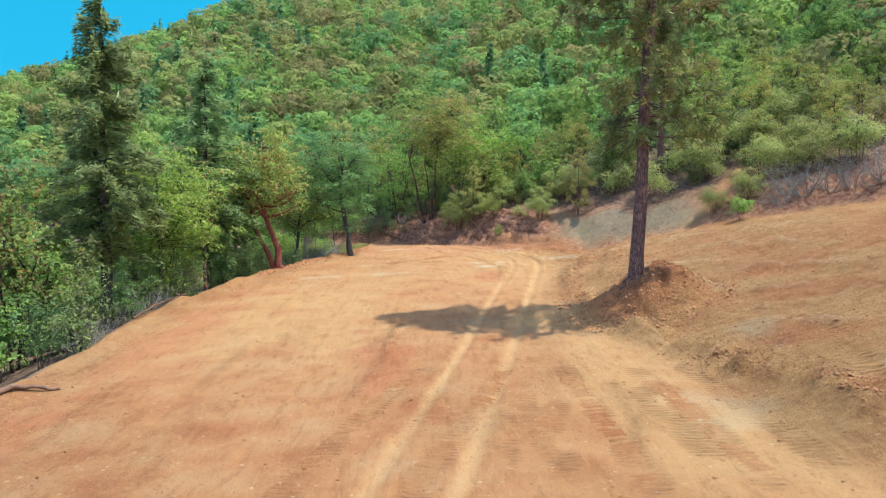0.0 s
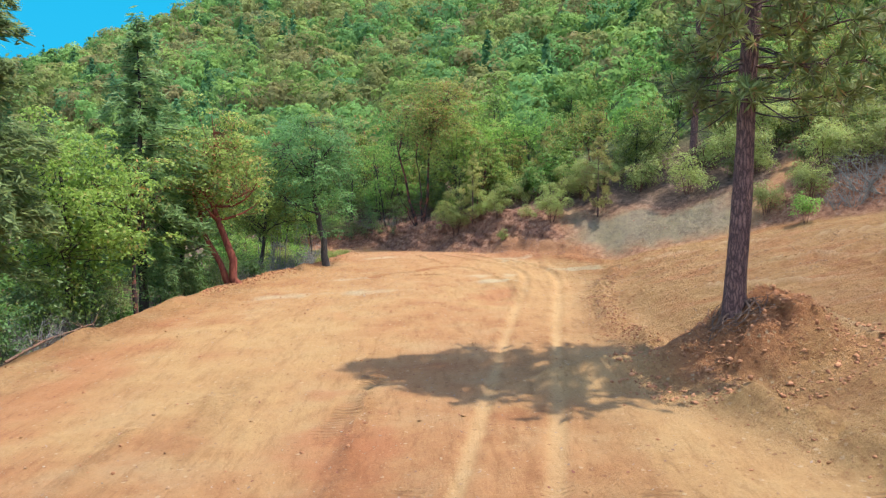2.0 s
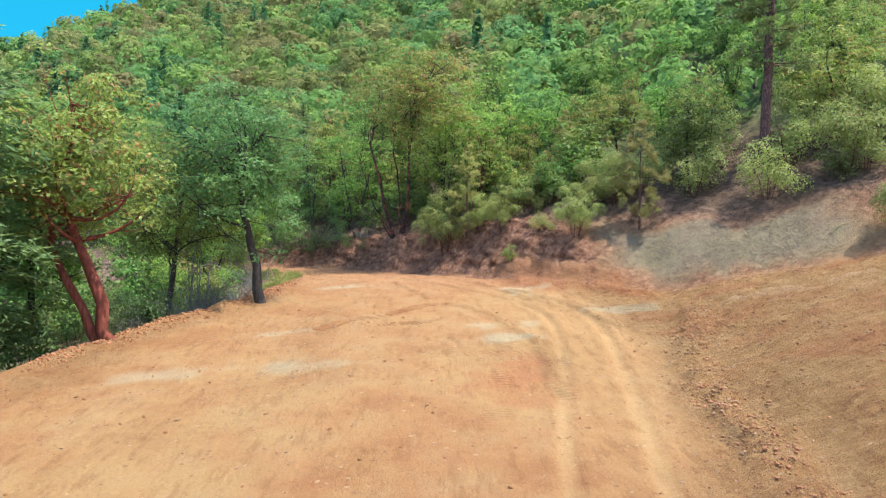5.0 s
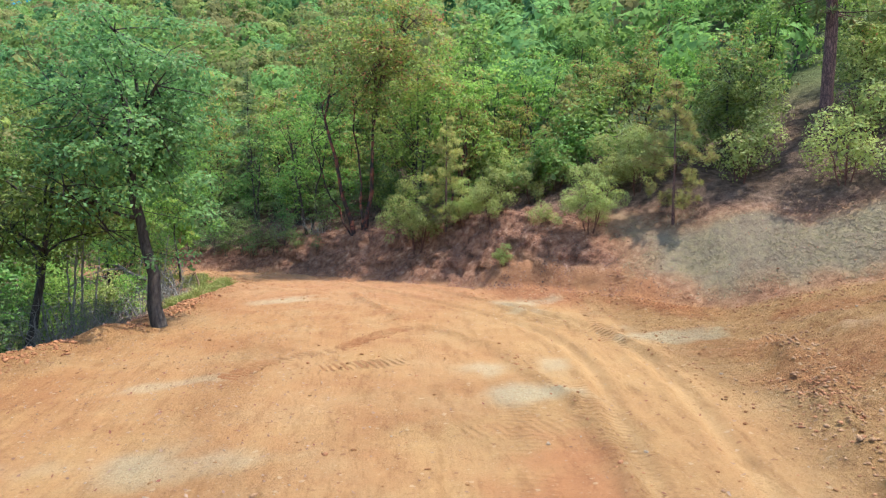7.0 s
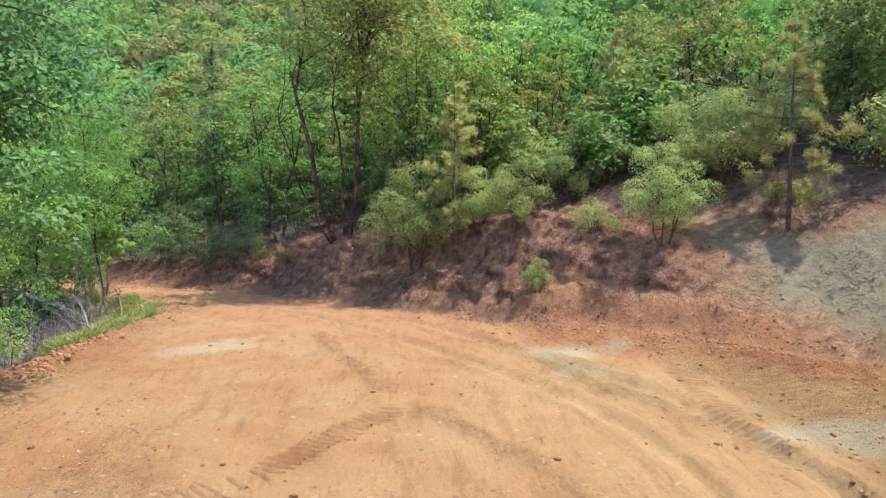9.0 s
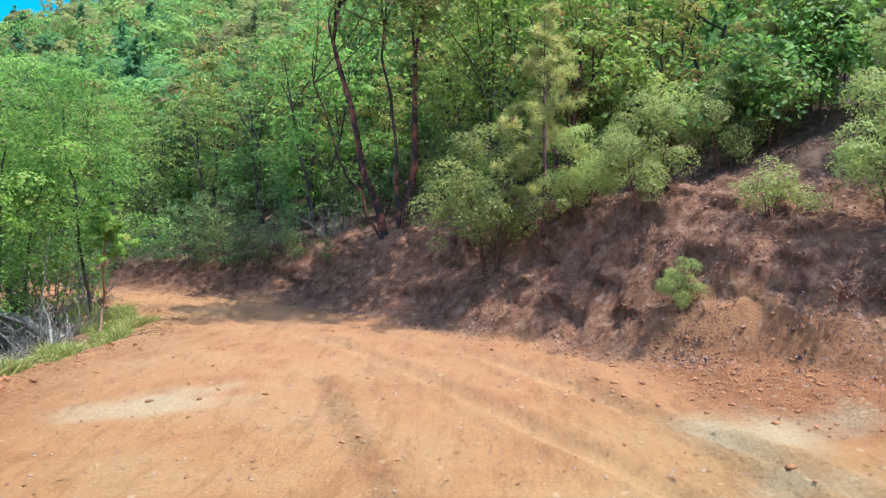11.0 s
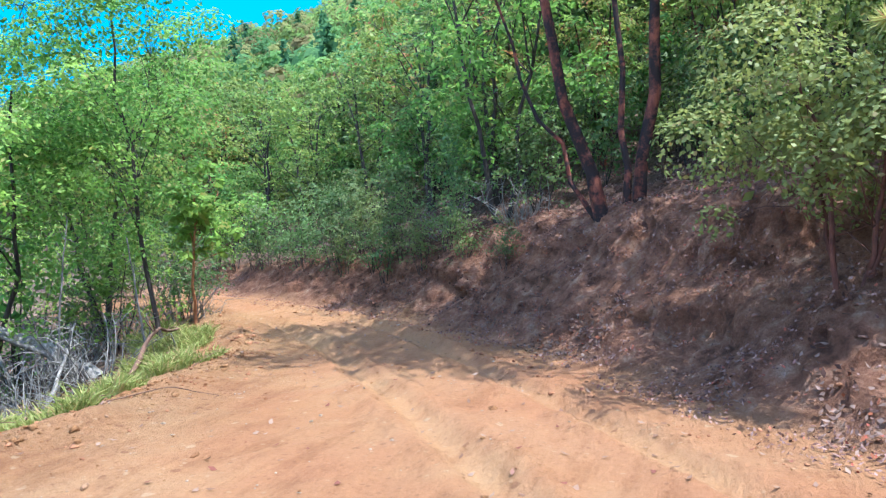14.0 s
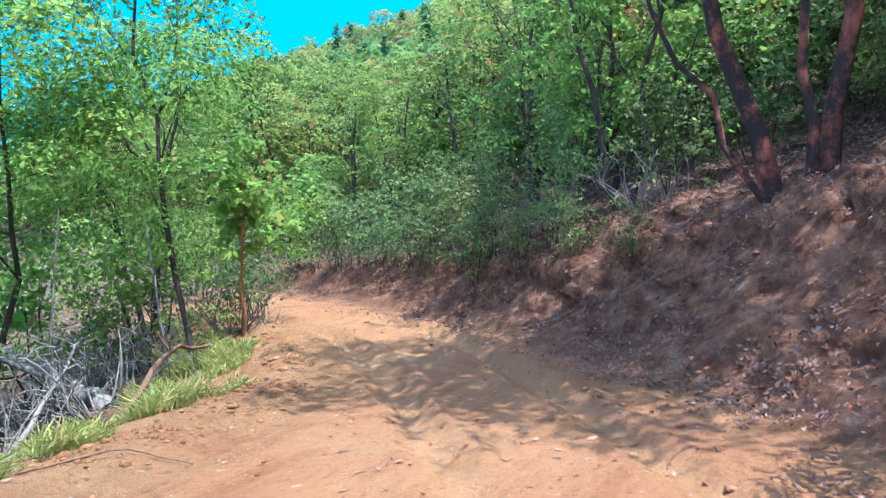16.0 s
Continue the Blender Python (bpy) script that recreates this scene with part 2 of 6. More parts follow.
def woods_material():
    """Far crowns: one tint a crown, from dry brown over olive and green to dark fir, and a shade for each spray."""
    m, n, l, b = material("woods_leaf", 0.85, 0.06)
    tint = ramp(n, [(0.0, (0.205, 0.175, 0.075)), (0.14, (0.215, 0.215, 0.082)), (0.28, (0.235, 0.285, 0.082)), (0.5, (0.19, 0.3, 0.078)), (0.7, (0.15, 0.275, 0.08)), (0.86, (0.12, 0.24, 0.088)), (0.9, (0.08, 0.175, 0.07)), (1.0, (0.065, 0.15, 0.068))])
    tone = attr(n, "tone")
    l.new(tone, tint.inputs[0])
    vary = n.new("ShaderNodeMapRange")
    vary.inputs[3].default_value, vary.inputs[4].default_value = 0.86, 1.12
    l.new(n.new("ShaderNodeNewGeometry").outputs["Random Per Island"], vary.inputs[0])
    whole = n.new("ShaderNodeMapRange")
    whole.inputs[3].default_value, whole.inputs[4].default_value = 0.74, 1.14
    l.new(math_node(n, l, "FRACT", math_node(n, l, "MULTIPLY", tone, 37.3)), whole.inputs[0])
    # specks paint leaf-clump variation and some shade between clumps into the colour
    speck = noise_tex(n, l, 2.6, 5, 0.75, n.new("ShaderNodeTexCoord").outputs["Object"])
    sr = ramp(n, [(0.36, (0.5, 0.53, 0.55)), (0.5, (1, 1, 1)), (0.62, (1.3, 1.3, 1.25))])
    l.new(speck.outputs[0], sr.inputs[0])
    hsv = n.new("ShaderNodeHueSaturation")
    l.new(math_node(n, l, "MULTIPLY", vary.outputs[0], whole.outputs[0]), hsv.inputs["Value"])
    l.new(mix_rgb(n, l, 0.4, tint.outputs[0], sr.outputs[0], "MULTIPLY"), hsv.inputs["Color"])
    l.new(hsv.outputs[0], b.inputs["Base Color"])
    tr = n.new("ShaderNodeBsdfTranslucent")
    l.new(hsv.outputs[0], tr.inputs["Color"])
    mx = n.new("ShaderNodeMixShader")
    mx.inputs[0].default_value = 0.5
    l.new(b.outputs[0], mx.inputs[1])
    l.new(tr.outputs[0], mx.inputs[2])
    l.new(mx.outputs[0], n["Material Output"].inputs["Surface"])
    return m


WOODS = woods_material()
GRASS = leaf_material("grass_blade", (0.14, 0.175, 0.04), (0.21, 0.245, 0.06), (0.29, 0.3, 0.09), (0.37, 0.28, 0.12), 0.1, glow=0.4)


def plate_bark(name, furrow, plate, plate_two):
    """Thick pine bark: long plates with dark furrows between."""
    m, n, l, b = material(name, 0.9, 0.15)
    co = n.new("ShaderNodeTexCoord").outputs["Object"]
    warp = noise_tex(n, l, 5, 3, 0.6, co)
    off = n.new("ShaderNodeVectorMath")
    off.operation = "MULTIPLY_ADD"
    off.inputs[1].default_value = (0.12, 0.12, 0.12)
    l.new(warp.outputs["Color"], off.inputs[0])
    l.new(co, off.inputs[2])
    mp = n.new("ShaderNodeMapping")
    mp.inputs["Scale"].default_value = (17, 17, 2.6)
    l.new(off.outputs[0], mp.inputs[0])
    vo = n.new("ShaderNodeTexVoronoi")
    vo.feature = "DISTANCE_TO_EDGE"
    vo.inputs["Scale"].default_value = 1.0
    l.new(mp.outputs[0], vo.inputs["Vector"])
    fine = noise_tex(n, l, 40, 5, 0.7, co)
    r = ramp(n, [(0.0, furrow), (0.2, plate), (0.55, plate_two)])
    l.new(vo.outputs["Distance"], r.inputs[0])
    col = mix_rgb(n, l, 0.6, r.outputs[0], fine.outputs[0], "OVERLAY")
    l.new(col, b.inputs["Base Color"])
    bp = n.new("ShaderNodeBump")
    bp.inputs["Strength"].default_value, bp.inputs["Distance"].default_value = 0.8, 0.03
    l.new(vo.outputs["Distance"], bp.inputs["Height"])
    l.new(bp.outputs[0], b.inputs["Normal"])
    return m


BARK_PINE = plate_bark("pine_bark", (0.045, 0.026, 0.024), (0.12, 0.068, 0.058), (0.21, 0.122, 0.098))
ROOT = bark_material("root_wood", (0.07, 0.04, 0.028), (0.19, 0.115, 0.075), (18, 18, 6))
BARK_DARK = bark_material("oak_bark", (0.02, 0.017, 0.015), (0.085, 0.07, 0.06), (16, 16, 5))
BARK_RED = bark_material("madrone_bark", (0.09, 0.03, 0.022), (0.27, 0.095, 0.058), (11, 11, 3), 0.9, (0.03, 0.023, 0.022))
BARK_RUST = bark_material("red_madrone_bark", (0.0936, 0.0259, 0.0182), (0.245, 0.074, 0.0455), (11, 11, 3), 0.9)
BARK_ORANGE = bark_material("sapling_bark", (0.2, 0.08, 0.038), (0.40, 0.19, 0.09), (11, 11, 3), 0.5)
BARK_GREY = bark_material("dead_wood", (0.095, 0.089, 0.08), (0.255, 0.24, 0.212), (20, 20, 4))
BARK_SHRUB = bark_material("manzanita_bark", (0.05, 0.025, 0.02), (0.15, 0.068, 0.048), (20, 20, 6), 0.4)

# ---------------------------------------------------------------- the ground
# outer edge of the graded pad and road, where the fill falls away
EDGE = [(-12.0, -60), (-11.2, 5), (-11.2, 18), (-11.8, 31), (-11.2, 37), (-9.6, 43), (-7.2, 48.7), (-6.5, 53), (-6.3, 57),
        (-6.9, 60.3), (-8.9, 62.8), (-11.0, 64.8), (-14.5, 67.2), (-23, 71), (-60, 82), (-500, 140)]
# foot of the cut bank
TOE = [(40, -60), (35, 10), (29, 36), (24, 41.6), (18.8, 43.6), (15.6, 46.2), (12.5, 47.9), (8.9, 50.2), (6.75, 51.8), (4.6, 53.6), (3.0, 55.0), (1.4, 57.0),
       (-0.15, 58.95), (-1.8, 61.25), (-4.85, 64.15), (-8.0, 66.8), (-12, 69.4), (-22, 74), (-60, 86), (-500, 146)]
PINE_AT = (6.35, 24.4)
# rows of clods pushed up along the foot of the dirt slope
BERM = [(11.5, 5.5), (8.6, 11.5), (7.3, 16.0), (6.4, 20.0), (5.6, 22.4)]
BERM_TWO = [(5.4, 27), (5.5, 31.5), (6.0, 36.3), (6.5, 37.9), (7.15, 39.9), (8.4, 43.4), (9.1, 45.2)]
# crumbled edges of ruts and streaks of torn earth
CRUMBLED = [[(1.1, 48.0), (2.1, 46.2), (2.6, 45.1), (2.8, 43.2), (3.2, 41.7), (3.2, 39.0), (3.0, 36.0)], [(-1.1, 53.7), (-0.1, 50.7), (0.4, 49.2)], [(2.5, 54.0), (3.3, 51.5), (4.1, 49.4), (5.4, 46.6), (6.2, 43.4)],
            [(-2.1, 16.9), (-1.6, 19.5), (-1.6, 24.8)], [(-6.1, 17.8), (-6.0, 22.6)], [(-8.1, 14.5), (-8.5, 19.5)], [(4.0, 16.8), (3.9, 14.2), (3.2, 12)]]
# wheel tracks along the pad
TRACK = [(-1.9, 3), (-0.45, 11.4), (1.5, 22.5), (3.0, 32), (4.4, 40), (4.9, 45), (4.2, 48.5), (2.6, 51.5), (-0.7, 56.5), (-3.5, 60.3), (-7.2, 64.4), (-12, 67.9)]


def smooth_line(line, n=6):
    """Catmull-Rom through the points."""
    p = np.array([line[0], *line, line[-1]], float)
    out = []
    for k in range(1, len(p) - 2):
        for t in np.arange(n) / n:
            a, b, c, d = p[k - 1:k + 3]
            out.append(0.5 * (2 * b + (c - a) * t + (2 * a - 5 * b + 4 * c - d) * t * t + (3 * b - a - 3 * c + d) * t ** 3))
    return [tuple(q) for q in out] + [tuple(p[-1])]


TRACK_S = smooth_line(TRACK)


# low pale ridges left by the blade on the dirt slope
RIDGES = [[(10.0, 44.2), (11, 43.5), (13, 42.6)], [(13, 42), (15.5, 39.5), (17.5, 36)], [(12.4, 35.4), (14, 32), (15, 29)],
          [(9, 33), (12, 30)], [(10, 44.5), (14, 43.5)], [(9, 28), (12, 26), (14, 22)], [(8.5, 24.6), (11, 22.5)], [(9, 19), (13, 15)]]


def level(x, y):
    """The graded surface: pad, road and the dirt slope that climbs on one side."""
    z = np.interp(y, [-60, 0, 12, 20, 28, 42, 50, 55, 60, 67, 80], [-0.5, -0.25, 0.0, 0.1, 0.3, 0.6, 0.75, 0.85, 0.6, 0.35, 0.2])
    z = z - np.interp(y, [0, 38, 46, 54, 62, 68], [0.055, 0.05, 0.03, 0.03, 0.015, 0.015]) * np.clip(-2.0 - x, 0, 12)
    z = z + 0.05 * (np.clip(x, -2.5, 6) - 0.5) * sstep(32, 24, y)
    x0 = np.interp(y, [10, 35, 48, 60], [5.6, 5.6, 8.6, 9.0])
    w = np.maximum(0, x - x0)
    return z + np.where(w < 10, 0.25 * w - 0.0, 2.5 + 0.16 * (w - 10)) * sstep(0, 2.5, w)


def ground_parts(x, y):
    dl, _ = away(x, y, EDGE)
    dt, _ = away(x, y, TOE)
    return dl, -dt


def height(x, y, fine=True):
    x, y = np.asarray(x, float), np.asarray(y, float)
    dl, dt = ground_parts(x, y)
    z = level(x, y)
    # fill slope and the valley below
    o = np.maximum(0, dl)
    z = z + 0.32 * np.exp(-((dl + 0.3) / 0.5) ** 2) * (0.4 + fbm(x * 0.5, y * 0.5, 5, 2)) * sstep(56, 48, y)
    drop = np.interp(o, [0, 1, 8, 30, 120, 900], [0, 0.35, 3.2, 8, 12, 40]) * np.interp(y, [50, 62], [1, 0.75])
    # bank and hill
    b = np.maximum(0, dt)
    hb = np.interp(x, [-40, -12, -8, -4.6, -1.3, 2, 5, 8, 10.5, 13, 18, 25], [0.3, 0.35, 0.6, 0.85, 1.05, 1.35, 1.4, 1.9, 1.8, 0.9, 0.9, 1.0])
    wb = np.interp(x, [-12, -8, -4, -1.5, 1.5, 3.5, 5, 8, 14, 20], [1.1, 1.3, 1.7, 2.1, 2.3, 2.4, 2.5, 5.0, 5.0, 2.0])
    face = np.clip(b / wb, 0, 1)
    torn = np.interp(x, [4, 8], [1, 0]) * fine
    cut = np.clip(face + torn * (0.13 * fbm(x * 0.8, y * 0.8, 56, 3) + 0.09 * fbm(x * 3, y * 3, 57, 3)) * sstep(0, 0.25, face) * sstep(1.0, 0.8, face), 0, 1)
    smooth_face = 0.6 * face + 0.4 * face * face * (3 - 2 * face)
    rise = hb * ((1 - torn) * smooth_face + torn * (0.72 * cut ** 1.2 + 0.1 * sstep(0.3, 0.42, cut) + 0.18 * sstep(0.68, 0.86, cut)))
    rise = rise + (1 - np.interp(x, [-20, -6], [0.6, 0]) * np.exp(-b / 18)) * np.interp(b, [0, 40, 130, 240, 330, 700, 2000], [0, 11.5, 42, 80, 92, 60, 30])
    rise = rise * np.interp(x, [-500, -200, -150, -110, -70, -25], [0.5, 0.55, 0.68, 0.92, 1.12, 1.15])
    rise = rise + np.interp(x, [3.0, 4.4, 7.6, 9.5], [0, 1, 1, 0]) * (0.28 * sstep(-1.6, 0, dt) + 0.36 * sstep(0.0, 0.45, dt)) * sstep(4.5, 1.2, dt) * (y > 44)
    far = sstep(25, 120, b)
    rise = rise + far * 7 * fbm(x / 60, y / 60, 11, 3)
    z = z - drop + rise
    # earth mound left round the roots of the lone pine
    px, py = x - PINE_AT[0], y - PINE_AT[1]
    r = np.hypot((px - 0.5) / np.where(px > 0.5, 1.2, 0.9), py / 1.15)
    n1 = fbm(x * 0.9, y * 0.9, 21, 4)
    z = z + 0.55 * sstep(2.3, 0.9, np.hypot((px - 0.5) * 0.9, py)) + 0.85 * sstep(1.6, 0.5, r + 0.35 * n1)
    z = z + sstep(1.6, 0.7, r) * sstep(0.15, 0.45, np.hypot(px, py)) * (0.2 * fbm(x * 2.6, y * 2.6, 22, 4) + 0.12 * (0.7 - 2.2 * np.abs(fbm(x * 3.4, y * 3.4, 23, 2))))
    tail = np.hypot((x - 4.4) / 2.6, (y - 24.8) / 1.0)
    z = z + 0.45 * sstep(1.3, 0.2, tail + 0.4 * n1)
    if fine:
        on = sstep(0.3, -0.8, dl) * sstep(0.2, -0.6, dt)
        # row of clods pushed up along the foot of the dirt slope
        dr, sr = away(x, y, BERM)
        z = z + 0.5 * np.exp(-(dr / 0.45) ** 2) * (0.5 + 1.2 * fbm(x * 1.6, y * 1.6, 31, 4))
        dr2, _ = away(x, y, BERM_TWO)
        z = z + 0.36 * np.exp(-(dr2 / 0.5) ** 2) * (0.5 + 1.2 * fbm(x * 1.6, y * 1.6, 33, 4))
        for line in CRUMBLED:
            d4, _ = away(x, y, line)
            z = z + 0.09 * np.exp(-((d4 + 0.12 * fbm(x * 1.3, y * 1.3, 34, 2)) / 0.13) ** 2) * sstep(0.3, 0.7, vnoise(x * 1.7, y * 1.7, 35))
        # ruts, graded ridges and loose dirt
        rough = 0.25 + 0.75 * sstep(3.5, 7.5, x + 0.8 * fbm(x * .3, y * .3, 3, 2)) * (y < 52)
        z = z + on * (0.04 * fbm(x * 0.8, y * 0.8, 41, 3) + 0.035 * fbm(x * 2.8, y * 2.2, 43, 3) + 0.07 * rough * fbm(x * 1.6, y * 0.9, 42, 4))
        z = z + on * 0.10 * sstep(6, 9, x) * fbm(x * 0.5 + y * 0.9, y * 0.25, 44, 3)
        dd, _ = away(x, y, TRACK_S)
        deep = 0.4 + 0.6 * sstep(36, 46, y)
        for off in (-0.72, 0.72):
            z = z - on * deep * 0.085 * np.exp(-((dd - off) / 0.15) ** 4) + on * deep * 0.05 * np.exp(-((np.abs(dd - off) - 0.29) / 0.1) ** 2) * (0.4 + 1.2 * vnoise(x * 1.5, y * 1.5, 50))
        # pushed-up ridges that run across the dirt slope
        rid = y + 0.35 * x + 1.2 * fbm(x * 0.18, y * 0.18, 45, 2)
        z = z + on * sstep(6.5, 9, x) * sstep(14, 24, y) * 0.15 * np.maximum(0, np.sin(rid * 2.3)) ** 3 * (0.5 + vnoise(x * 0.4, y * 0.4, 46))
        z = z + on * sstep(6, 8, x) * 0.09 * fbm(x * 1.7, y * 2.6, 47, 4)
        for line in RIDGES:
            d3, _ = away(x, y, line)
            z = z + on * 0.2 * np.exp(-((d3 + 0.25 * fbm(x * 0.9, y * 0.9, 48, 3)) / 0.17) ** 2) * sstep(0.2, 0.6, vnoise(x * 0.8, y * 0.8, 49))
        # torn, lumpy bank
        bk = sstep(0.0, 0.5, dt) * sstep(7, 3, dt)
        soft = np.interp(x, [7, 9.5], [1, 0.25])
        z = z + bk * soft * (0.08 * fbm(x * 0.55, y * 0.55, 51, 3) + 0.09 * (0.4 - np.abs(fbm(x * 1.3, y * 1.3, 52, 3)) * 2.2) + 0.15 * fbm(x * 2.4, y * 2.4, 53, 3) + 0.07 * fbm(x * 5.5, y * 5.5, 59, 2))
        z = z + (y > 52) * (y < 66) * 0.2 * np.exp(-((dl + 0.75) / 0.4) ** 2) * (0.5 + fbm(x * 1.3, y * 1.3, 58, 3))
        toe_clods = np.exp(-((dt - 0.1) / 0.5) ** 2)
        z = z + toe_clods * 0.10 * soft * np.maximum(0, fbm(x * 2.1, y * 2.1, 55, 3))
        z = z + sstep(0, 1, dl) * 0.15 * fbm(x * 0.8, y * 0.8, 61, 3)
    return z


def torn_xy(x, y, z):
    """The bank and the mound are torn sideways too, into ledges and hollows."""
    dt = ground_parts(x, y)[1]
    m = np.hypot(x - PINE_AT[0], y - PINE_AT[1])
    tear = sstep(0.15, 0.5, dt) * sstep(4.0, 2.6, dt) * sstep(9, 6, x) + 0.7 * sstep(1.9, 1.3, m) * sstep(0.3, 0.6, m)
    q1 = fbm(x * 1.1 + y * 0.6, z * 2.6 + y * 0.4, 201, 4)
    q2 = fbm(x * 1.3 - y * 0.5, z * 3.1 + x * 0.5, 202, 4)
    q3 = fbm(x * 4.0 + y * 2.0, z * 6.0 - y, 203, 3)
    return x + tear * (0.20 * q2 + 0.13 * q3), y + tear * (0.28 * q1 + 0.15 * q3)


def hz(x, y):
    return float(height(np.array([x]), np.array([y]))[0])


def growing(start, end, step, rate):
    out, v = [], start
    sgn = 1 if end > start else -1
    while (end - v) * sgn > 0:
        out.append(v)
        step *= rate
        v += sgn * step
    return out + [end]


gx = np.array(sorted(set(growing(-13, -1400, 0.3, 1.09)[1:] + list(np.arange(-13, -6, 0.2)) + list(np.arange(-6, 7.0, 0.11)) + list(np.arange(7.0, 14.01, 0.17)) + growing(14, 1400, 0.2, 1.08)[1:])))
gy = np.array(sorted(set(growing(9, -500, 0.4, 1.15)[1:] + list(np.arange(9, 22, 0.2)) + list(np.arange(22, 27, 0.11)) + list(np.arange(27, 50, 0.2)) + list(np.arange(50, 69, 0.11)) + growing(69, 2400, 0.2, 1.07)[1:])))
GX, GY = np.meshgrid(gx, gy)
GZ = height(GX, GY)
nx, ny = len(gx), len(gy)
idx = np.arange(nx * ny).reshape(ny, nx)
gfaces = np.stack([idx[:-1, :-1], idx[:-1, 1:], idx[1:, 1:], idx[1:, :-1]], -1).reshape(-1, 4)


def blotch(x, y, cx, cy, rx, ry, turn=0.0, seed=0, ragged=1.4):
    c, s = math.cos(radians(turn)), math.sin(radians(turn))
    u, v = ((x - cx) * c + (y - cy) * s) / rx, (-(x - cx) * s + (y - cy) * c) / ry
    r = np.hypot(u, v) + ragged * fbm(x * 1.1, y * 1.1, 70 + seed, 4)
    return sstep(1.5, 0.2, r)


DL, DT = ground_parts(GX, GY)
dtr, _ = away(GX, GY, TRACK_S)
_tw = 0.11 + 0.08 * vnoise(GX * 0.6, GY * 0.35, 71)
tracks = np.exp(-((dtr - 0.72) / _tw) ** 4) + np.exp(-((dtr + 0.72) / _tw) ** 4)
tracks = tracks * np.interp(GY, [29, 37], [0.8, 0.45]) * (0.55 + 0.6 * vnoise(GX * 0.7, GY * 0.7, 7)) * sstep(0.3, -0.5, DT)
pale = sum(w * blotch(GX, GY, cx, cy, rx, ry, turn, k) for k, (cx, cy, rx, ry, turn, w) in enumerate((
    (7.2, 46.6, 1.35, 0.8, 10, 2.0), (2.1, 43.7, 0.6, 0.6, 0, 0.9), (2.5, 41.7, 0.7, 0.5, 0, 1.0), (-3.7, 43.1, 1.1, 0.3, 25, 0.7), (3.5, 43.6, 0.3, 0.7, 0, 0.7), (-3.6, 52.4, 0.9, 0.35, 20, 0.8),
    (-2.7, 53.4, 0.8, 0.3, 20, 0.8), (4.3, 51.4, 0.8, 0.9, 0, 0.9), (-2.8, 38.9, 0.9, 0.5, 0, 0.8), (-6.5, 38.6, 0.8, 0.5, 0, 0.8), (-4.6, 39.1, 0.5, 0.4, 0, 0.8), (8.4, 19.6, 0.5, 0.7, 30, 0.6), (5.7, 14.5, 0.8, 1.5, 0, 0.4))))
gray = sstep(-0.1, 1.3, DT + 0.8 * fbm(GX * .8, GY * .8, 81, 3)) * sstep(3.9, 2.7, DT + fbm(GX * .6, GY * .6, 82, 3)) * sstep(6.6, 9.0, GX + 0.8 * fbm(GX * .7, GY * .7, 83, 3)) * sstep(18, 14.5, GX + fbm(GX * .5, GY * .5, 84, 2))
trail = np.exp(-((away(GX, GY, [(15.2, 46.6), (17.8, 47.6), (19.6, 49.4), (21.5, 53)])[0] + 0.4 * fbm(GX * .7, GY * .7, 99, 3)) / 0.75) ** 4)
scarp = np.interp(GX, [3.0, 4.2, 8.2, 9.8], [0, 1, 1, 0]) * sstep(-1.8, -0.6, DT + 0.6 * fbm(GX * 1.1, GY * 1.1, 97, 3)) * sstep(1.0, 0.4, DT + 0.3 * fbm(GX * 1.6, GY * 1.6, 98, 3)) * (GY > 44)
bankm = sstep(-0.25, 0.35, DT + 0.35 * fbm(GX * 1.3, GY * 1.3, 85, 3)) * (1 - gray) * (1 - 0.8 * scarp) * (1 - 0.8 * trail)
# woodland floor; at the far road end it paints leaf cover and shade
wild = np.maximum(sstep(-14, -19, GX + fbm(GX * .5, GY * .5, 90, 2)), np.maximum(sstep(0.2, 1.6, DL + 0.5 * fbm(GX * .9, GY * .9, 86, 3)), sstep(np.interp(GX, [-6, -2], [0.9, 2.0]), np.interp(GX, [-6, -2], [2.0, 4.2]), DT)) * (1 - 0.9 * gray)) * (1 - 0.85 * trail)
red = np.clip(0.7 * scarp + (0.1 + 0.8 * sstep(-0.1, 0.4, fbm(GX * .5 + GY * .2, GY * 1.1, 89, 4))) * 0.75 * sstep(6.0, 8.5, GX + 1.5 * fbm(GX * .3, GY * .3, 87, 3)) * (GY < 60) + 0.5 * np.exp(-((DT + 0.8) / 1.0) ** 2) * (GX < 6)
              + 0.8 * blotch(GX, GY, -1.6, 20.6, 0.7, 3.4, 8, 8) + 0.8 * blotch(GX, GY, 2.2, 37.5, 0.9, 2.0, 0, 9) + 0.7 * blotch(GX, GY, -9.5, 24, 1.3, 9, 0, 10)
              + 1.0 * sstep(2.1, 1.0, np.hypot(GX - PINE_AT[0], (GY - PINE_AT[1]))) + 0.5 * blotch(GX, GY, -2.0, 58, 2.0, 2.5, 0, 11), 0, 1)
yellow = np.clip(0.12 * sstep(51, 57, GY) + 0.4 * sstep(30, 40, GY) * sstep(54, 48, GY) + 0.5 * sstep(0.5, 4, GX) + 0.6 * sstep(6, 9, GX) * sstep(0.0, 0.4, fbm(GX * .35 + GY * .2, GY * .8, 94, 4)) + blotch(GX, GY, 2.3, 40.0, 1.6, 1.2, 0, 12) + 0.8 * blotch(GX, GY, -4, 30, 3.5, 9, 0, 13, 0.8) + 0.7 * sstep(0.1, 0.5, fbm(GX * .22, GY * .16, 88, 3)), 0, 1)

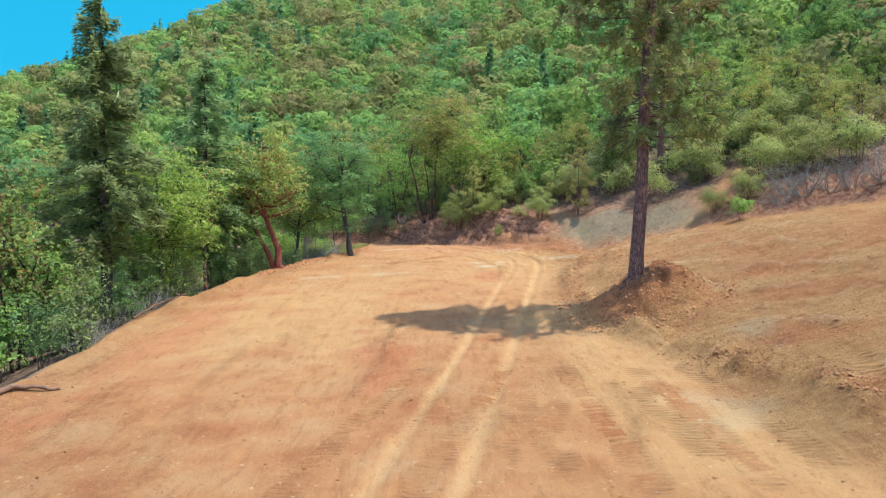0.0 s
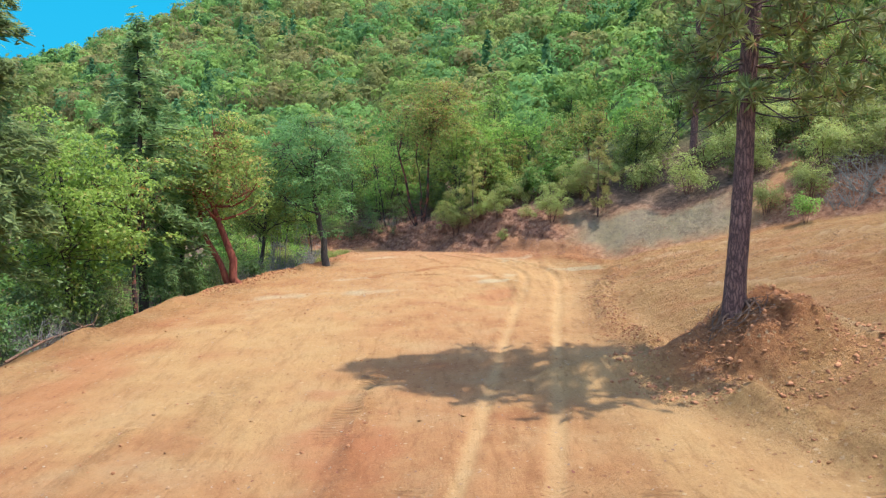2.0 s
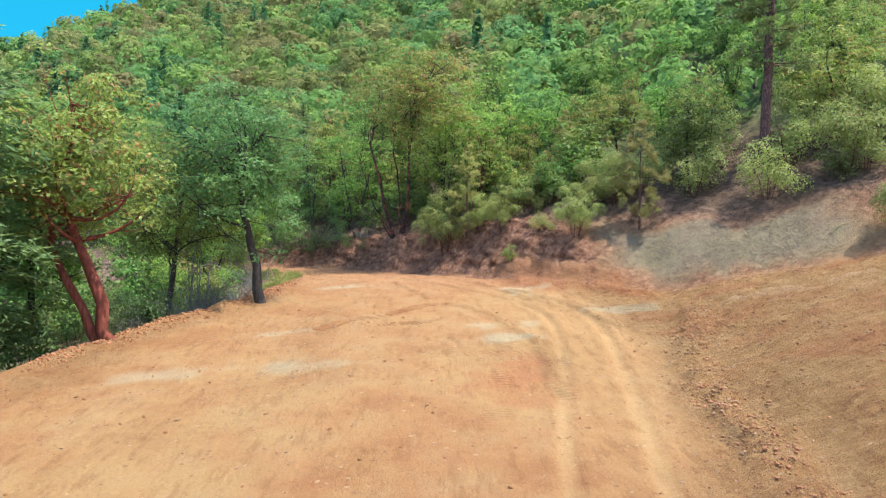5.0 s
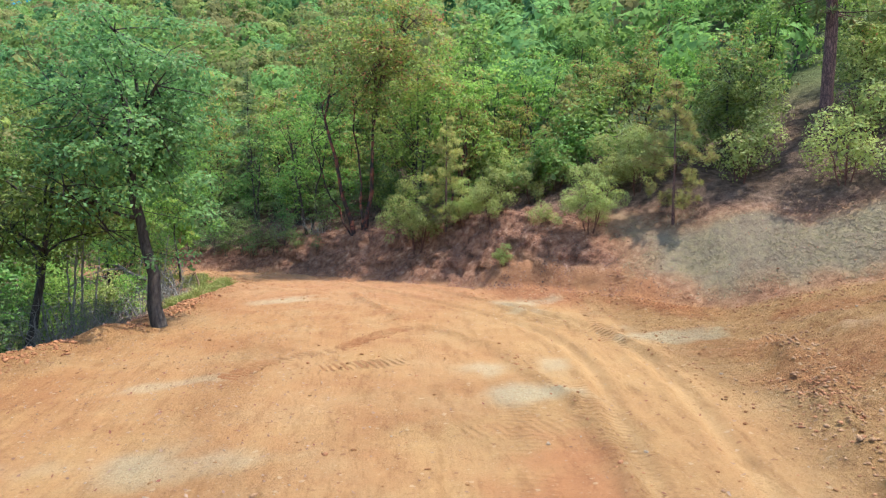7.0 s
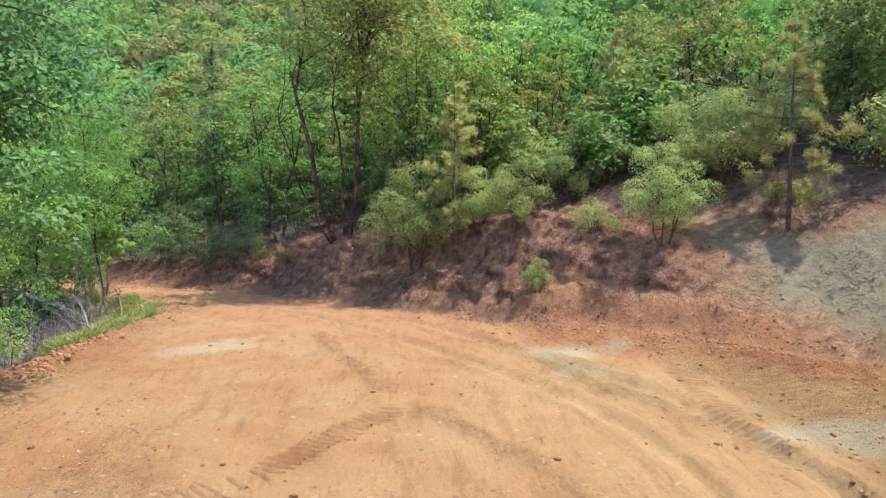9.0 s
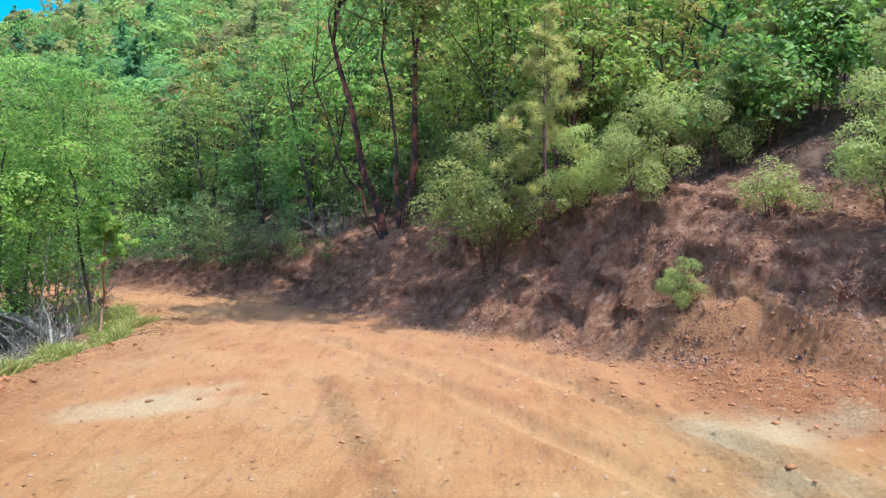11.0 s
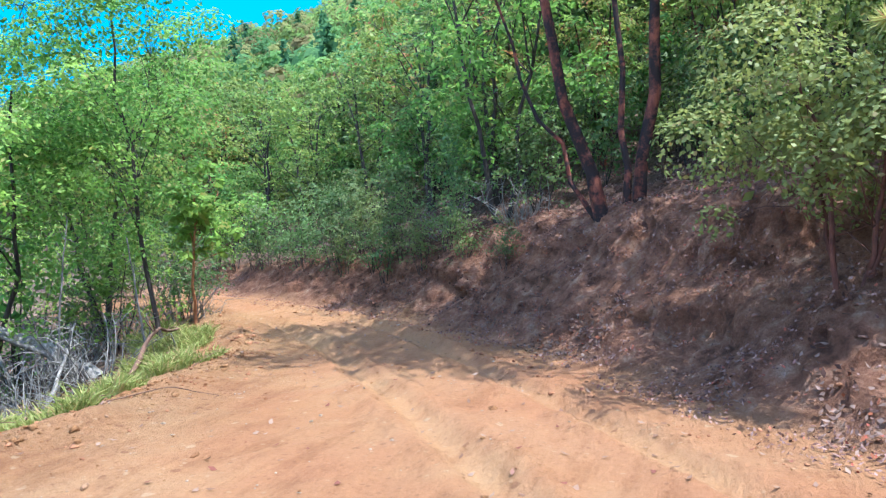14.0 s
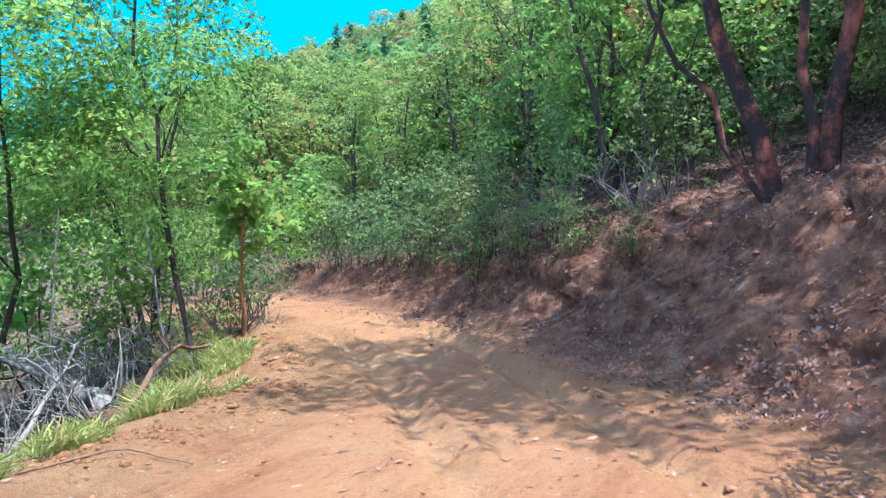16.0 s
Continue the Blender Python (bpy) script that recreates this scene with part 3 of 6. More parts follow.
def strip(x, y, line, half=0.27):
    d, _ = away(x, y, line)
    return sstep(half + 0.05, half - 0.05, np.abs(d)) * sstep(0.25, 0.6, vnoise(x * 1.3, y * 1.3, 91))


cleat = np.maximum.reduce([strip(GX, GY, q) for q in ([(-1.0, 9), (0.65, 15.2), (1.6, 19)], [(-3.1, 9), (-1.6, 15.5), (-0.6, 19)], [(3.2, 11), (3.0, 18.5)], [(4.9, 11), (4.7, 17.8)],
                                                       [(2.0, 12), (1.7, 16)], [(1.8, 13.0), (2.4, 15.4)], [(0.9, 11.5), (1.2, 14.6)], [(6.1, 11.5), (5.9, 18)], [(8.6, 14.5), (9.6, 19)], [(9.8, 12.5), (10.8, 17)],
                                                       [(-3.2, 43.2), (-2.3, 44.6), (-1.0, 45.7), (0.4, 48.0)], [(-2.1, 22), (-1.5, 26)], [(5.4, 46.0), (5.9, 50.0)])] + [strip(GX, GY, [(4.6, 16), (4.7, 12.5)], 0.55)] + [0.35 * strip(GX, GY, q) for q in ([(1.4, 34), (2.2, 41)], [(3.1, 36), (3.6, 42)])])
_d1, _ = away(GX, GY, BERM)
_d2, _ = away(GX, GY, BERM_TWO)
_d3 = np.min([np.abs(away(GX, GY, q)[0]) for q in CRUMBLED], 0)
roughm = np.clip(0.8 * scarp + 0.5 * np.exp(-(_d3 / 0.2) ** 2) + sstep(6.0, 8.0, GX + fbm(GX * .4, GY * .4, 92, 3)) * 0.3 + np.exp(-(_d1 / 0.9) ** 2) + np.exp(-(_d2 / 0.9) ** 2) + np.exp(-((DL + 0.8) / 1.0) ** 2) * 0.6 + sstep(3, 1.5, np.hypot(GX - PINE_AT[0], GY - PINE_AT[1])) + 0.35 * sstep(0.1, 0.5, fbm(GX * .35, GY * .2, 93, 3)), 0, 1) * sstep(0.4, -0.4, DT)
cross = np.maximum.reduce([strip(GX, GY, q, 0.36) for q in ([(-1.4, 43.7), (0.0, 44.2)],)] + [0.3 * strip(GX, GY, [(1.4, 39.8), (3.2, 40.2)], 0.3)])

g_m, g_n, g_l, g_b = material("bare_earth", 0.95, 0.1)
_co = g_n.new("ShaderNodeTexCoord").outputs["Object"]
_stretch = g_n.new("ShaderNodeMapping")
_stretch.inputs["Scale"].default_value = (1.0, 0.2, 1.0)
_stretch.inputs["Rotation"].default_value = (0, 0, radians(6))
g_l.new(_co, _stretch.inputs[0])
_n1 = noise_tex(g_n, g_l, 0.55, 6, 0.62, _co)
_n2 = noise_tex(g_n, g_l, 4.0, 8, 0.72, _stretch.outputs[0])
_n4 = noise_tex(g_n, g_l, 3.5, 8, 0.72, _co)
_n5 = noise_tex(g_n, g_l, 5.0, 8, 0.75, _co)
_n3 = noise_tex(g_n, g_l, 22, 8, 0.8, _co)
_r1 = ramp(g_n, [(0.32, (0.285, 0.122, 0.052)), (0.5, (0.345, 0.18, 0.079)), (0.68, (0.36, 0.22, 0.107))])
g_l.new(_n1.outputs[0], _r1.inputs[0])
_col = mix_rgb(g_n, g_l, math_node(g_n, g_l, "MULTIPLY", attr(g_n, "yellow"), 0.6), _r1.outputs[0], (0.405, 0.263, 0.113))
_col = mix_rgb(g_n, g_l, math_node(g_n, g_l, "MULTIPLY", attr(g_n, "red"), 0.75), _col, (0.33, 0.13, 0.058))
_col = mix_rgb(g_n, g_l, math_node(g_n, g_l, "MULTIPLY", attr(g_n, "tracks"), 0.75, True), _col, (0.5, 0.335, 0.155))
_col = mix_rgb(g_n, g_l, math_node(g_n, g_l, "MULTIPLY", attr(g_n, "dusty"), 0.35), _col, (0.44, 0.255, 0.14))
_r2 = ramp(g_n, [(0.38, (0.68, 0.6, 0.54)), (0.48, (1, 1, 1)), (0.58, (1.0, 1.0, 1.0)), (0.68, (1.16, 1.16, 1.14))])
g_l.new(_n2.outputs[0], _r2.inputs[0])
_col = mix_rgb(g_n, g_l, 0.5, _col, _r2.outputs[0], "MULTIPLY")
_r3 = ramp(g_n, [(0.36, (0.58, 0.5, 0.44)), (0.46, (1, 1, 1)), (0.56, (1.05, 1.05, 1.05)), (0.66, (1.4, 1.4, 1.38))])
g_l.new(_n3.outputs[0], _r3.inputs[0])
_col = mix_rgb(g_n, g_l, 0.45, _col, _r3.outputs[0], "MULTIPLY")


def crumbs(scale, size, share, mask, dark, pale):
    """Crumbs of earth and little stones: spots of their own shade at chance places; gives the shade and the lift."""
    w = noise_tex(g_n, g_l, scale * 1.7, 2, 0.6, _co)
    off = g_n.new("ShaderNodeVectorMath")
    off.operation = "MULTIPLY_ADD"
    off.inputs[1].default_value = (0.5 / scale,) * 3
    g_l.new(w.outputs["Color"], off.inputs[0])
    g_l.new(_co, off.inputs[2])
    v = g_n.new("ShaderNodeTexVoronoi")
    v.inputs["Scale"].default_value = scale
    g_l.new(off.outputs[0], v.inputs["Vector"])
    parts = g_n.new("ShaderNodeSeparateColor")
    g_l.new(v.outputs["Color"], parts.inputs[0])
    edge = ramp(g_n, [(0.0, (1, 1, 1)), (size * 0.7, (1, 1, 1)), (size, (0, 0, 0))])
    g_l.new(v.outputs["Distance"], edge.inputs[0])
    there = math_node(g_n, g_l, "MULTIPLY", edge.outputs[0], math_node(g_n, g_l, "LESS_THAN", parts.outputs[0], math_node(g_n, g_l, "MULTIPLY", mask, share)))
    kind = ramp(g_n, [(0.0, dark), (0.55, dark), (0.6, pale), (1.0, pale)])
    g_l.new(parts.outputs[1], kind.inputs[0])
    return there, kind.outputs[0]


_where = math_node(g_n, g_l, "ADD", math_node(g_n, g_l, "MULTIPLY", noise_tex(g_n, g_l, 0.9, 4, 0.7, _co).outputs[0], 1.6), math_node(g_n, g_l, "SUBTRACT", attr(g_n, "rough"), 0.45))
_cr1, _ck1 = crumbs(6.5, 0.3, 0.3, _where, (0.2, 0.092, 0.046), (0.47, 0.35, 0.21))
_cr2, _ck2 = crumbs(17.0, 0.36, 0.45, _where, (0.19, 0.09, 0.045), (0.46, 0.335, 0.2))
_col = mix_rgb(g_n, g_l, math_node(g_n, g_l, "MULTIPLY", _cr1, 0.6), _col, _ck1)
_col = mix_rgb(g_n, g_l, math_node(g_n, g_l, "MULTIPLY", _cr2, 0.4), _col, _ck2)


def bars(turn):
    w = g_n.new("ShaderNodeTexWave")
    w.bands_direction = "Y"
    w.inputs["Scale"].default_value, w.inputs["Distortion"].default_value, w.inputs["Detail"].default_value = 1.9, 0.8, 1.0
    q = g_n.new("ShaderNodeMapping")
    q.inputs["Rotation"].default_value = (0, 0, radians(turn))
    g_l.new(_co, q.inputs[0])
    g_l.new(q.outputs[0], w.inputs["Vector"])
    return w.outputs["Fac"]


_cl = math_node(g_n, g_l, "ADD", math_node(g_n, g_l, "MULTIPLY", bars(12), attr(g_n, "cleat")), math_node(g_n, g_l, "MULTIPLY", bars(68), attr(g_n, "cross")))
# grooves between tread bars darkened in colour, as shade would darken them
_col = mix_rgb(g_n, g_l, math_node(g_n, g_l, "MULTIPLY", _cl, 0.45), _col, (0.24, 0.115, 0.052))
_rr = ramp(g_n, [(0.38, (0.72, 0.62, 0.56)), (0.455, (1.0, 0.98, 0.96)), (0.56, (1.1, 1.1, 1.06)), (0.62, (1.35, 1.36, 1.3))])
g_l.new(_n5.outputs[0], _rr.inputs[0])
_col = mix_rgb(g_n, g_l, math_node(g_n, g_l, "ADD", math_node(g_n, g_l, "MULTIPLY", attr(g_n, "rough"), 0.45), 0.15), _col, _rr.outputs[0], "MULTIPLY")
_st2 = g_n.new("ShaderNodeMapping")
_st2.inputs["Scale"].default_value = (0.4, 1.3, 1.0)
_st2.inputs["Rotation"].default_value = (0, 0, radians(-14))
g_l.new(_co, _st2.inputs[0])
_n6 = noise_tex(g_n, g_l, 2.6, 10, 0.78, _st2.outputs[0])
_rs = ramp(g_n, [(0.36, (0.85, 0.72, 0.64)), (0.43, (1.15, 1.1, 1.05)), (0.53, (1.28, 1.27, 1.22)), (0.57, (1.6, 1.66, 1.66)), (0.63, (1.3, 1.3, 1.27))])
g_l.new(_n6.outputs[0], _rs.inputs[0])
_col = mix_rgb(g_n, g_l, math_node(g_n, g_l, "MULTIPLY", attr(g_n, "slope"), 0.6), _col, _rs.outputs[0], "MULTIPLY")
_col = mix_rgb(g_n, g_l, math_node(g_n, g_l, "MULTIPLY", attr(g_n, "ridge"), 0.65), _col, (0.6, 0.42, 0.24))
_pale = math_node(g_n, g_l, "MULTIPLY", math_node(g_n, g_l, "MULTIPLY", attr(g_n, "pale"), 0.7), math_node(g_n, g_l, "SUBTRACT", math_node(g_n, g_l, "MULTIPLY", _n3.outputs[0], 1.9), 0.35), True)
_col = mix_rgb(g_n, g_l, _pale, _col, (0.45, 0.46, 0.31))
_col = mix_rgb(g_n, g_l, 1.0, _col, (0.705, 0.69, 0.685), "MULTIPLY")
_gr = ramp(g_n, [(0.34, (0.07, 0.054, 0.038)), (0.47, (0.13, 0.11, 0.076)), (0.58, (0.165, 0.142, 0.085)), (0.7, (0.2, 0.155, 0.084))])
g_l.new(math_node(g_n, g_l, "ADD", math_node(g_n, g_l, "MULTIPLY", _n4.outputs[0], 0.6), math_node(g_n, g_l, "MULTIPLY", _n1.outputs[0], 0.4)), _gr.inputs[0])
_col = mix_rgb(g_n, g_l, math_node(g_n, g_l, "MULTIPLY", attr(g_n, "gray"), 0.9), _col, _gr.outputs[0])
_bk = ramp(g_n, [(0.35, (0.085, 0.041, 0.026)), (0.44, (0.165, 0.08, 0.048)), (0.54, (0.25, 0.126, 0.076)), (0.6, (0.285, 0.16, 0.1)), (0.68, (0.37, 0.245, 0.17))])
g_l.new(_n4.outputs[0], _bk.inputs[0])
_col = mix_rgb(g_n, g_l, attr(g_n, "bank"), _col, _bk.outputs[0])
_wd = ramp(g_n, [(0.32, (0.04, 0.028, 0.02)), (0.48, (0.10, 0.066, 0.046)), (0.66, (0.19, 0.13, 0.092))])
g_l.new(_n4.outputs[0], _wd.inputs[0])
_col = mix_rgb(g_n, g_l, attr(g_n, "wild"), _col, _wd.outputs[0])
_br = ramp(g_n, [(0.3, (0.05, 0.06, 0.025)), (0.5, (0.09, 0.11, 0.045)), (0.7, (0.13, 0.15, 0.06))])
g_l.new(_n4.outputs[0], _br.inputs[0])
_col = mix_rgb(g_n, g_l, attr(g_n, "brushy"), _col, _br.outputs[0])
g_l.new(_col, g_b.inputs["Base Color"])
_b1 = g_n.new("ShaderNodeBump")
_b1.inputs["Strength"].default_value, _b1.inputs["Distance"].default_value = 0.6, 0.06
g_l.new(math_node(g_n, g_l, "ADD", _n3.outputs[0], math_node(g_n, g_l, "MULTIPLY", math_node(g_n, g_l, "ADD", _cr1, _cr2), 0.35)), _b1.inputs["Height"])
_b2 = g_n.new("ShaderNodeBump")
_b2.inputs["Strength"].default_value, _b2.inputs["Distance"].default_value = 0.6, 0.12
g_l.new(_n2.outputs[0], _b2.inputs["Height"])
g_l.new(_b1.outputs[0], _b2.inputs["Normal"])
_b4 = g_n.new("ShaderNodeBump")
_b4.inputs["Strength"].default_value, _b4.inputs["Distance"].default_value = 0.9, 0.22
_bm4 = math_node(g_n, g_l, "ADD", math_node(g_n, g_l, "ADD", attr(g_n, "bank"), 0.08), math_node(g_n, g_l, "MULTIPLY", attr(g_n, "rough"), 0.7))
g_l.new(math_node(g_n, g_l, "ADD", math_node(g_n, g_l, "MULTIPLY", _n5.outputs[0], _bm4), math_node(g_n, g_l, "MULTIPLY", math_node(g_n, g_l, "MULTIPLY", _n6.outputs[0], attr(g_n, "slope")), 2.0)), _b4.inputs["Height"])
g_l.new(_b2.outputs[0], _b4.inputs["Normal"])
_b3 = g_n.new("ShaderNodeBump")
_b3.inputs["Strength"].default_value, _b3.inputs["Distance"].default_value = 0.85, 0.07
_b3.invert = True
g_l.new(_cl, _b3.inputs["Height"])
g_l.new(_b4.outputs[0], _b3.inputs["Normal"])
g_l.new(_b3.outputs[0], g_b.inputs["Normal"])

MX, MY = torn_xy(GX, GY, GZ)
ground_mesh = mesh_np("ground", np.stack([MX, MY, GZ], -1).reshape(-1, 3), gfaces, (g_m,), True)
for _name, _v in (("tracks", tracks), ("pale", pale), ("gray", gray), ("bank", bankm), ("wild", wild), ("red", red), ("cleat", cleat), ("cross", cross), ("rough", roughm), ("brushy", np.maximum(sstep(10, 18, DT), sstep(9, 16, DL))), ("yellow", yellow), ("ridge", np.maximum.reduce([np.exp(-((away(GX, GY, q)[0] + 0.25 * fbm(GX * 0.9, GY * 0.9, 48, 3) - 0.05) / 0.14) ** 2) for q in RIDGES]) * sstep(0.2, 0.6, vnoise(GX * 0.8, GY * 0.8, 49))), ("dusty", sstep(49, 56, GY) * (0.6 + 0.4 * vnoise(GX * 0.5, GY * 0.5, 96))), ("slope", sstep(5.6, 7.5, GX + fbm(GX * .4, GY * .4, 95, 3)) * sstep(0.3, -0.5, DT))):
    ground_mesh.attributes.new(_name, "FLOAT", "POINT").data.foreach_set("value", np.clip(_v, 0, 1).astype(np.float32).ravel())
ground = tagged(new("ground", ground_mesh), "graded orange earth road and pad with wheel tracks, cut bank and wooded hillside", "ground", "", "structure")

# ---------------------------------------------------------------- trees
def clump_leaves(centres, radii, per, length, width, rng, up=0.7, flat=0.62, spread=0.5):
    """Leaves on and in round clumps, more of them on the upper, outer side."""
    cs, ns = [], []
    for c, r in zip(centres, radii):
        k = max(4, int(per * r * r))
        d = unit(rng.normal(size=(k, 3)) + np.array([0, 0, up]))
        q = rng.uniform(0.45, 1.0, (k, 1)) ** 0.5
        cs.append(c + d * q * r * np.array([1, 1, flat]))
        ns.append(d + np.array([0, 0, 0.5]))
    return leaves(np.concatenate(cs), np.concatenate(ns), length, width, rng, spread)


def broadleaf(name, label, seed, tall, clear, reach, clumps, per, leaf, trunk_r, leafmat, barkmat, stems=1, lean=(0, 0), clump_r=0.2, category="tree", trunk_part="trunk", lines=None, spread=0.45, up=0.7, flat=0.62, fill=3.5, inner_leaf=0.0, limbs=False):
    """A broad-leaved tree or shrub: bent stems, limbs to every clump, a clumpy crown with gaps. lines: stems given as (foot, head, radius)."""
    rng = np.random.default_rng(seed)
    tree = thing(name, label, category)
    mid = clear + (tall - clear) * 0.5
    half = (tall - clear) * 0.5
    clumps = int(clumps * 1.5)
    per = per * 0.95
    leaf = leaf * 1.05
    tops, wood = [], []
    if lines is None:
        lines = []
        for s in range(stems):
            a = 6.28 * s / stems + rng.uniform(0, 1.5)
            out = 0.4 * reach if stems > 1 else 0
            foot = (0.10 * (stems - 1) * trunk_r * 6 * math.cos(a), 0.10 * (stems - 1) * trunk_r * 6 * math.sin(a), -0.25)
            lines.append((foot, (lean[0] + out * math.cos(a), lean[1] + out * math.sin(a), mid + half * rng.uniform(0.1, 0.45)), trunk_r / math.sqrt(stems)))
    for foot, head, r in lines:
        line = curve3(foot, head, 9, 0.05, rng)
        line[1:-1] += rng.normal(size=(7, 3)) * 0.008 * tall
        rad = r * np.linspace(1, 0.35, 9)
        rad[0] *= 1.25
        wood.append(tube(line, rad, 8 if trunk_r > 0.08 else 5, 0.06, rng))
        tops.append((line, r))
    d = unit(rng.normal(size=(clumps, 3)))
    q = rng.uniform(0.2, 1.0, (clumps, 1)) ** 0.42
    centre = np.array([lean[0] * 1.1, lean[1] * 1.1, mid])
    bump = 1 + 0.2 * rng.normal(size=(clumps, 1))
    cc = centre + d * q * bump * np.array([reach, reach, half]) * 0.84
    cr = clump_r * reach * rng.uniform(0.6, 1.35, clumps)
    # main limbs from the stems, and thinner ones from these to the clumps
    mains = rng.choice(clumps, min(clumps, 7 + (2 if trunk_r > 0.08 else 1) * len(tops)), replace=False)
    arms, boughs = [], []
    for k in mains:
        line, r = tops[rng.integers(len(tops))]
        j = max(2, int(np.argmin(np.abs(line[:, 2] - (clear + (cc[k, 2] - clear) * 0.5)) + rng.uniform(0, 0.3))))
        c3 = curve3(line[j], cc[k], 7, 0.22, rng)
        arms.append(c3)
        (boughs if limbs else wood).append(tube(c3, r * np.linspace(0.34, 0.06, 7), 5 if trunk_r > 0.08 else 3))
    ends = np.stack([a[4] for a in arms])
    for k in range(clumps):
        if k in mains:
            continue
        a = arms[int(np.argmin(np.linalg.norm(ends - cc[k], axis=1)))]
        c3 = curve3(a[int(rng.integers(3, 6))], cc[k], 4, 0.2, rng)
        wood.append(tube(c3, lines[-1][2] * np.linspace(0.12, 0.03, 4), 3))
    stem = part_np(trunk_part, joined(wood), barkmat, tree, smooth=True)
    for q in boughs:
        part_np("limb", q, barkmat, stem, smooth=True)
    outer = clump_leaves(cc, cr, per, leaf, leaf * 0.58, rng, up, flat, spread)
    # larger sprays deep in the crown, which close it against the light
    k = int(clumps * fill)
    if k:
        src = cc[rng.integers(0, clumps, k)]
        deep = centre + (src - centre) * rng.uniform(0.2, 0.78, (k, 1)) + rng.normal(size=(k, 3)) * 0.08 * reach
        size = inner_leaf or min(0.34, 1.9 * leaf)
        inner = leaves(deep, deep - centre + np.array([0, 0, 0.6 * half]), size, size * 0.65, rng, 0.6)
        outer = joined([outer, inner])
    part_np("crown", outer, leafmat, tree)
    return tree


def conifer(name, label, seed, tall, clear, reach, whorls, per, spray, trunk_r, leafmat, barkmat, category="tree", droop=0.32, thin=0.085):
    """A fir: straight trunk, drooping boughs in whorls, flat sprays along each bough."""
    rng = np.random.default_rng(seed)
    tree = thing(name, label, category)
    zs = np.linspace(-0.3, tall, 12)
    line = np.stack([0.03 * rng.normal(size=12), 0.03 * rng.normal(size=12), zs], -1)
    boughs, cs, ns, us = [tube(line, trunk_r * np.linspace(1.15, 0.04, 12), 8, 0.05, rng)], [], [], []
    for z in np.linspace(clear, tall * 0.985, whorls):
        f = (z - clear) / (tall - clear)
        for a in rng.uniform(0, 6.28, rng.integers(3, 7)):
            ln = reach * ((1 - f) ** 0.75 + 0.05) * rng.uniform(0.3, 1.3) * min(1, 0.55 + 2.5 * f)
            w = np.array([math.cos(a), math.sin(a), 0])
            t = np.linspace(0, 1, 5)[:, None]
            b = np.array([0, 0, z + rng.uniform(-.2, .2)]) + w * ln * t + np.array([0, 0, 1]) * (0.12 * ln * t - droop * ln * t * t * (1 - 0.7 * f))
            boughs.append(tube(b, trunk_r * np.linspace(0.13, 0.02, 5), 3))
            k = max(3, int(per * ln))
            tt = rng.uniform(0.12, 1.0, k) ** 0.8
            pos = np.stack([np.interp(tt, t[:, 0], b[:, i]) for i in range(3)], -1)
            side = np.array([-w[1], w[0], 0])
            pos += side * (rng.uniform(-1, 1, (k, 1)) * 0.30 * ln * (1.05 - tt)[:, None]) + np.array([0, 0, 1]) * rng.normal(size=(k, 1)) * 0.16
            cs.append(pos)
            ns.append(np.repeat(np.array([[0, 0, 1.0]]), k, 0) + 0.25 * w)
            us.append(np.repeat(w[None], k, 0))
    c, n, u = np.concatenate(cs), np.concatenate(ns), np.concatenate(us)
    m = len(c)
    u = unit(u + 0.7 * rng.normal(size=(m, 3)) * np.array([1, 1, 0.5]) - np.array([0, 0, 0.25]))
    n = unit(n + 0.55 * rng.normal(size=(m, 3)))
    v = unit(np.cross(n, u))
    ln = spray * rng.uniform(0.6, 1.3, (m, 1))
    quad = np.stack([c - u * ln * 0.4, c + v * ln * thin, c + u * ln * 0.6, c - v * ln * thin], 1).reshape(-1, 3)
    part_np("trunk", joined(boughs), barkmat, tree, smooth=True)
    part_np("crown", (quad, np.arange(4 * m).reshape(-1, 4)), leafmat, tree)
    return tree


def tufts(centres, ways, needles, length, width, rng):
    """Round brushes of long needles, one at each centre."""
    k = len(centres)
    c = np.repeat(centres, needles, 0)
    w = unit(np.repeat(ways, needles, 0) * 0.7 + rng.normal(size=(k * needles, 3)) * 0.75)
    s = unit(np.cross(w, rng.normal(size=w.shape)))
    ln = length * rng.uniform(0.7, 1.15, (k * needles, 1))
    quad = np.stack([c, c + w * ln * 0.5 + s * width, c + w * ln, c + w * ln * 0.5 - s * width], 1).reshape(-1, 3)
    return quad, np.arange(4 * k * needles).reshape(-1, 4)


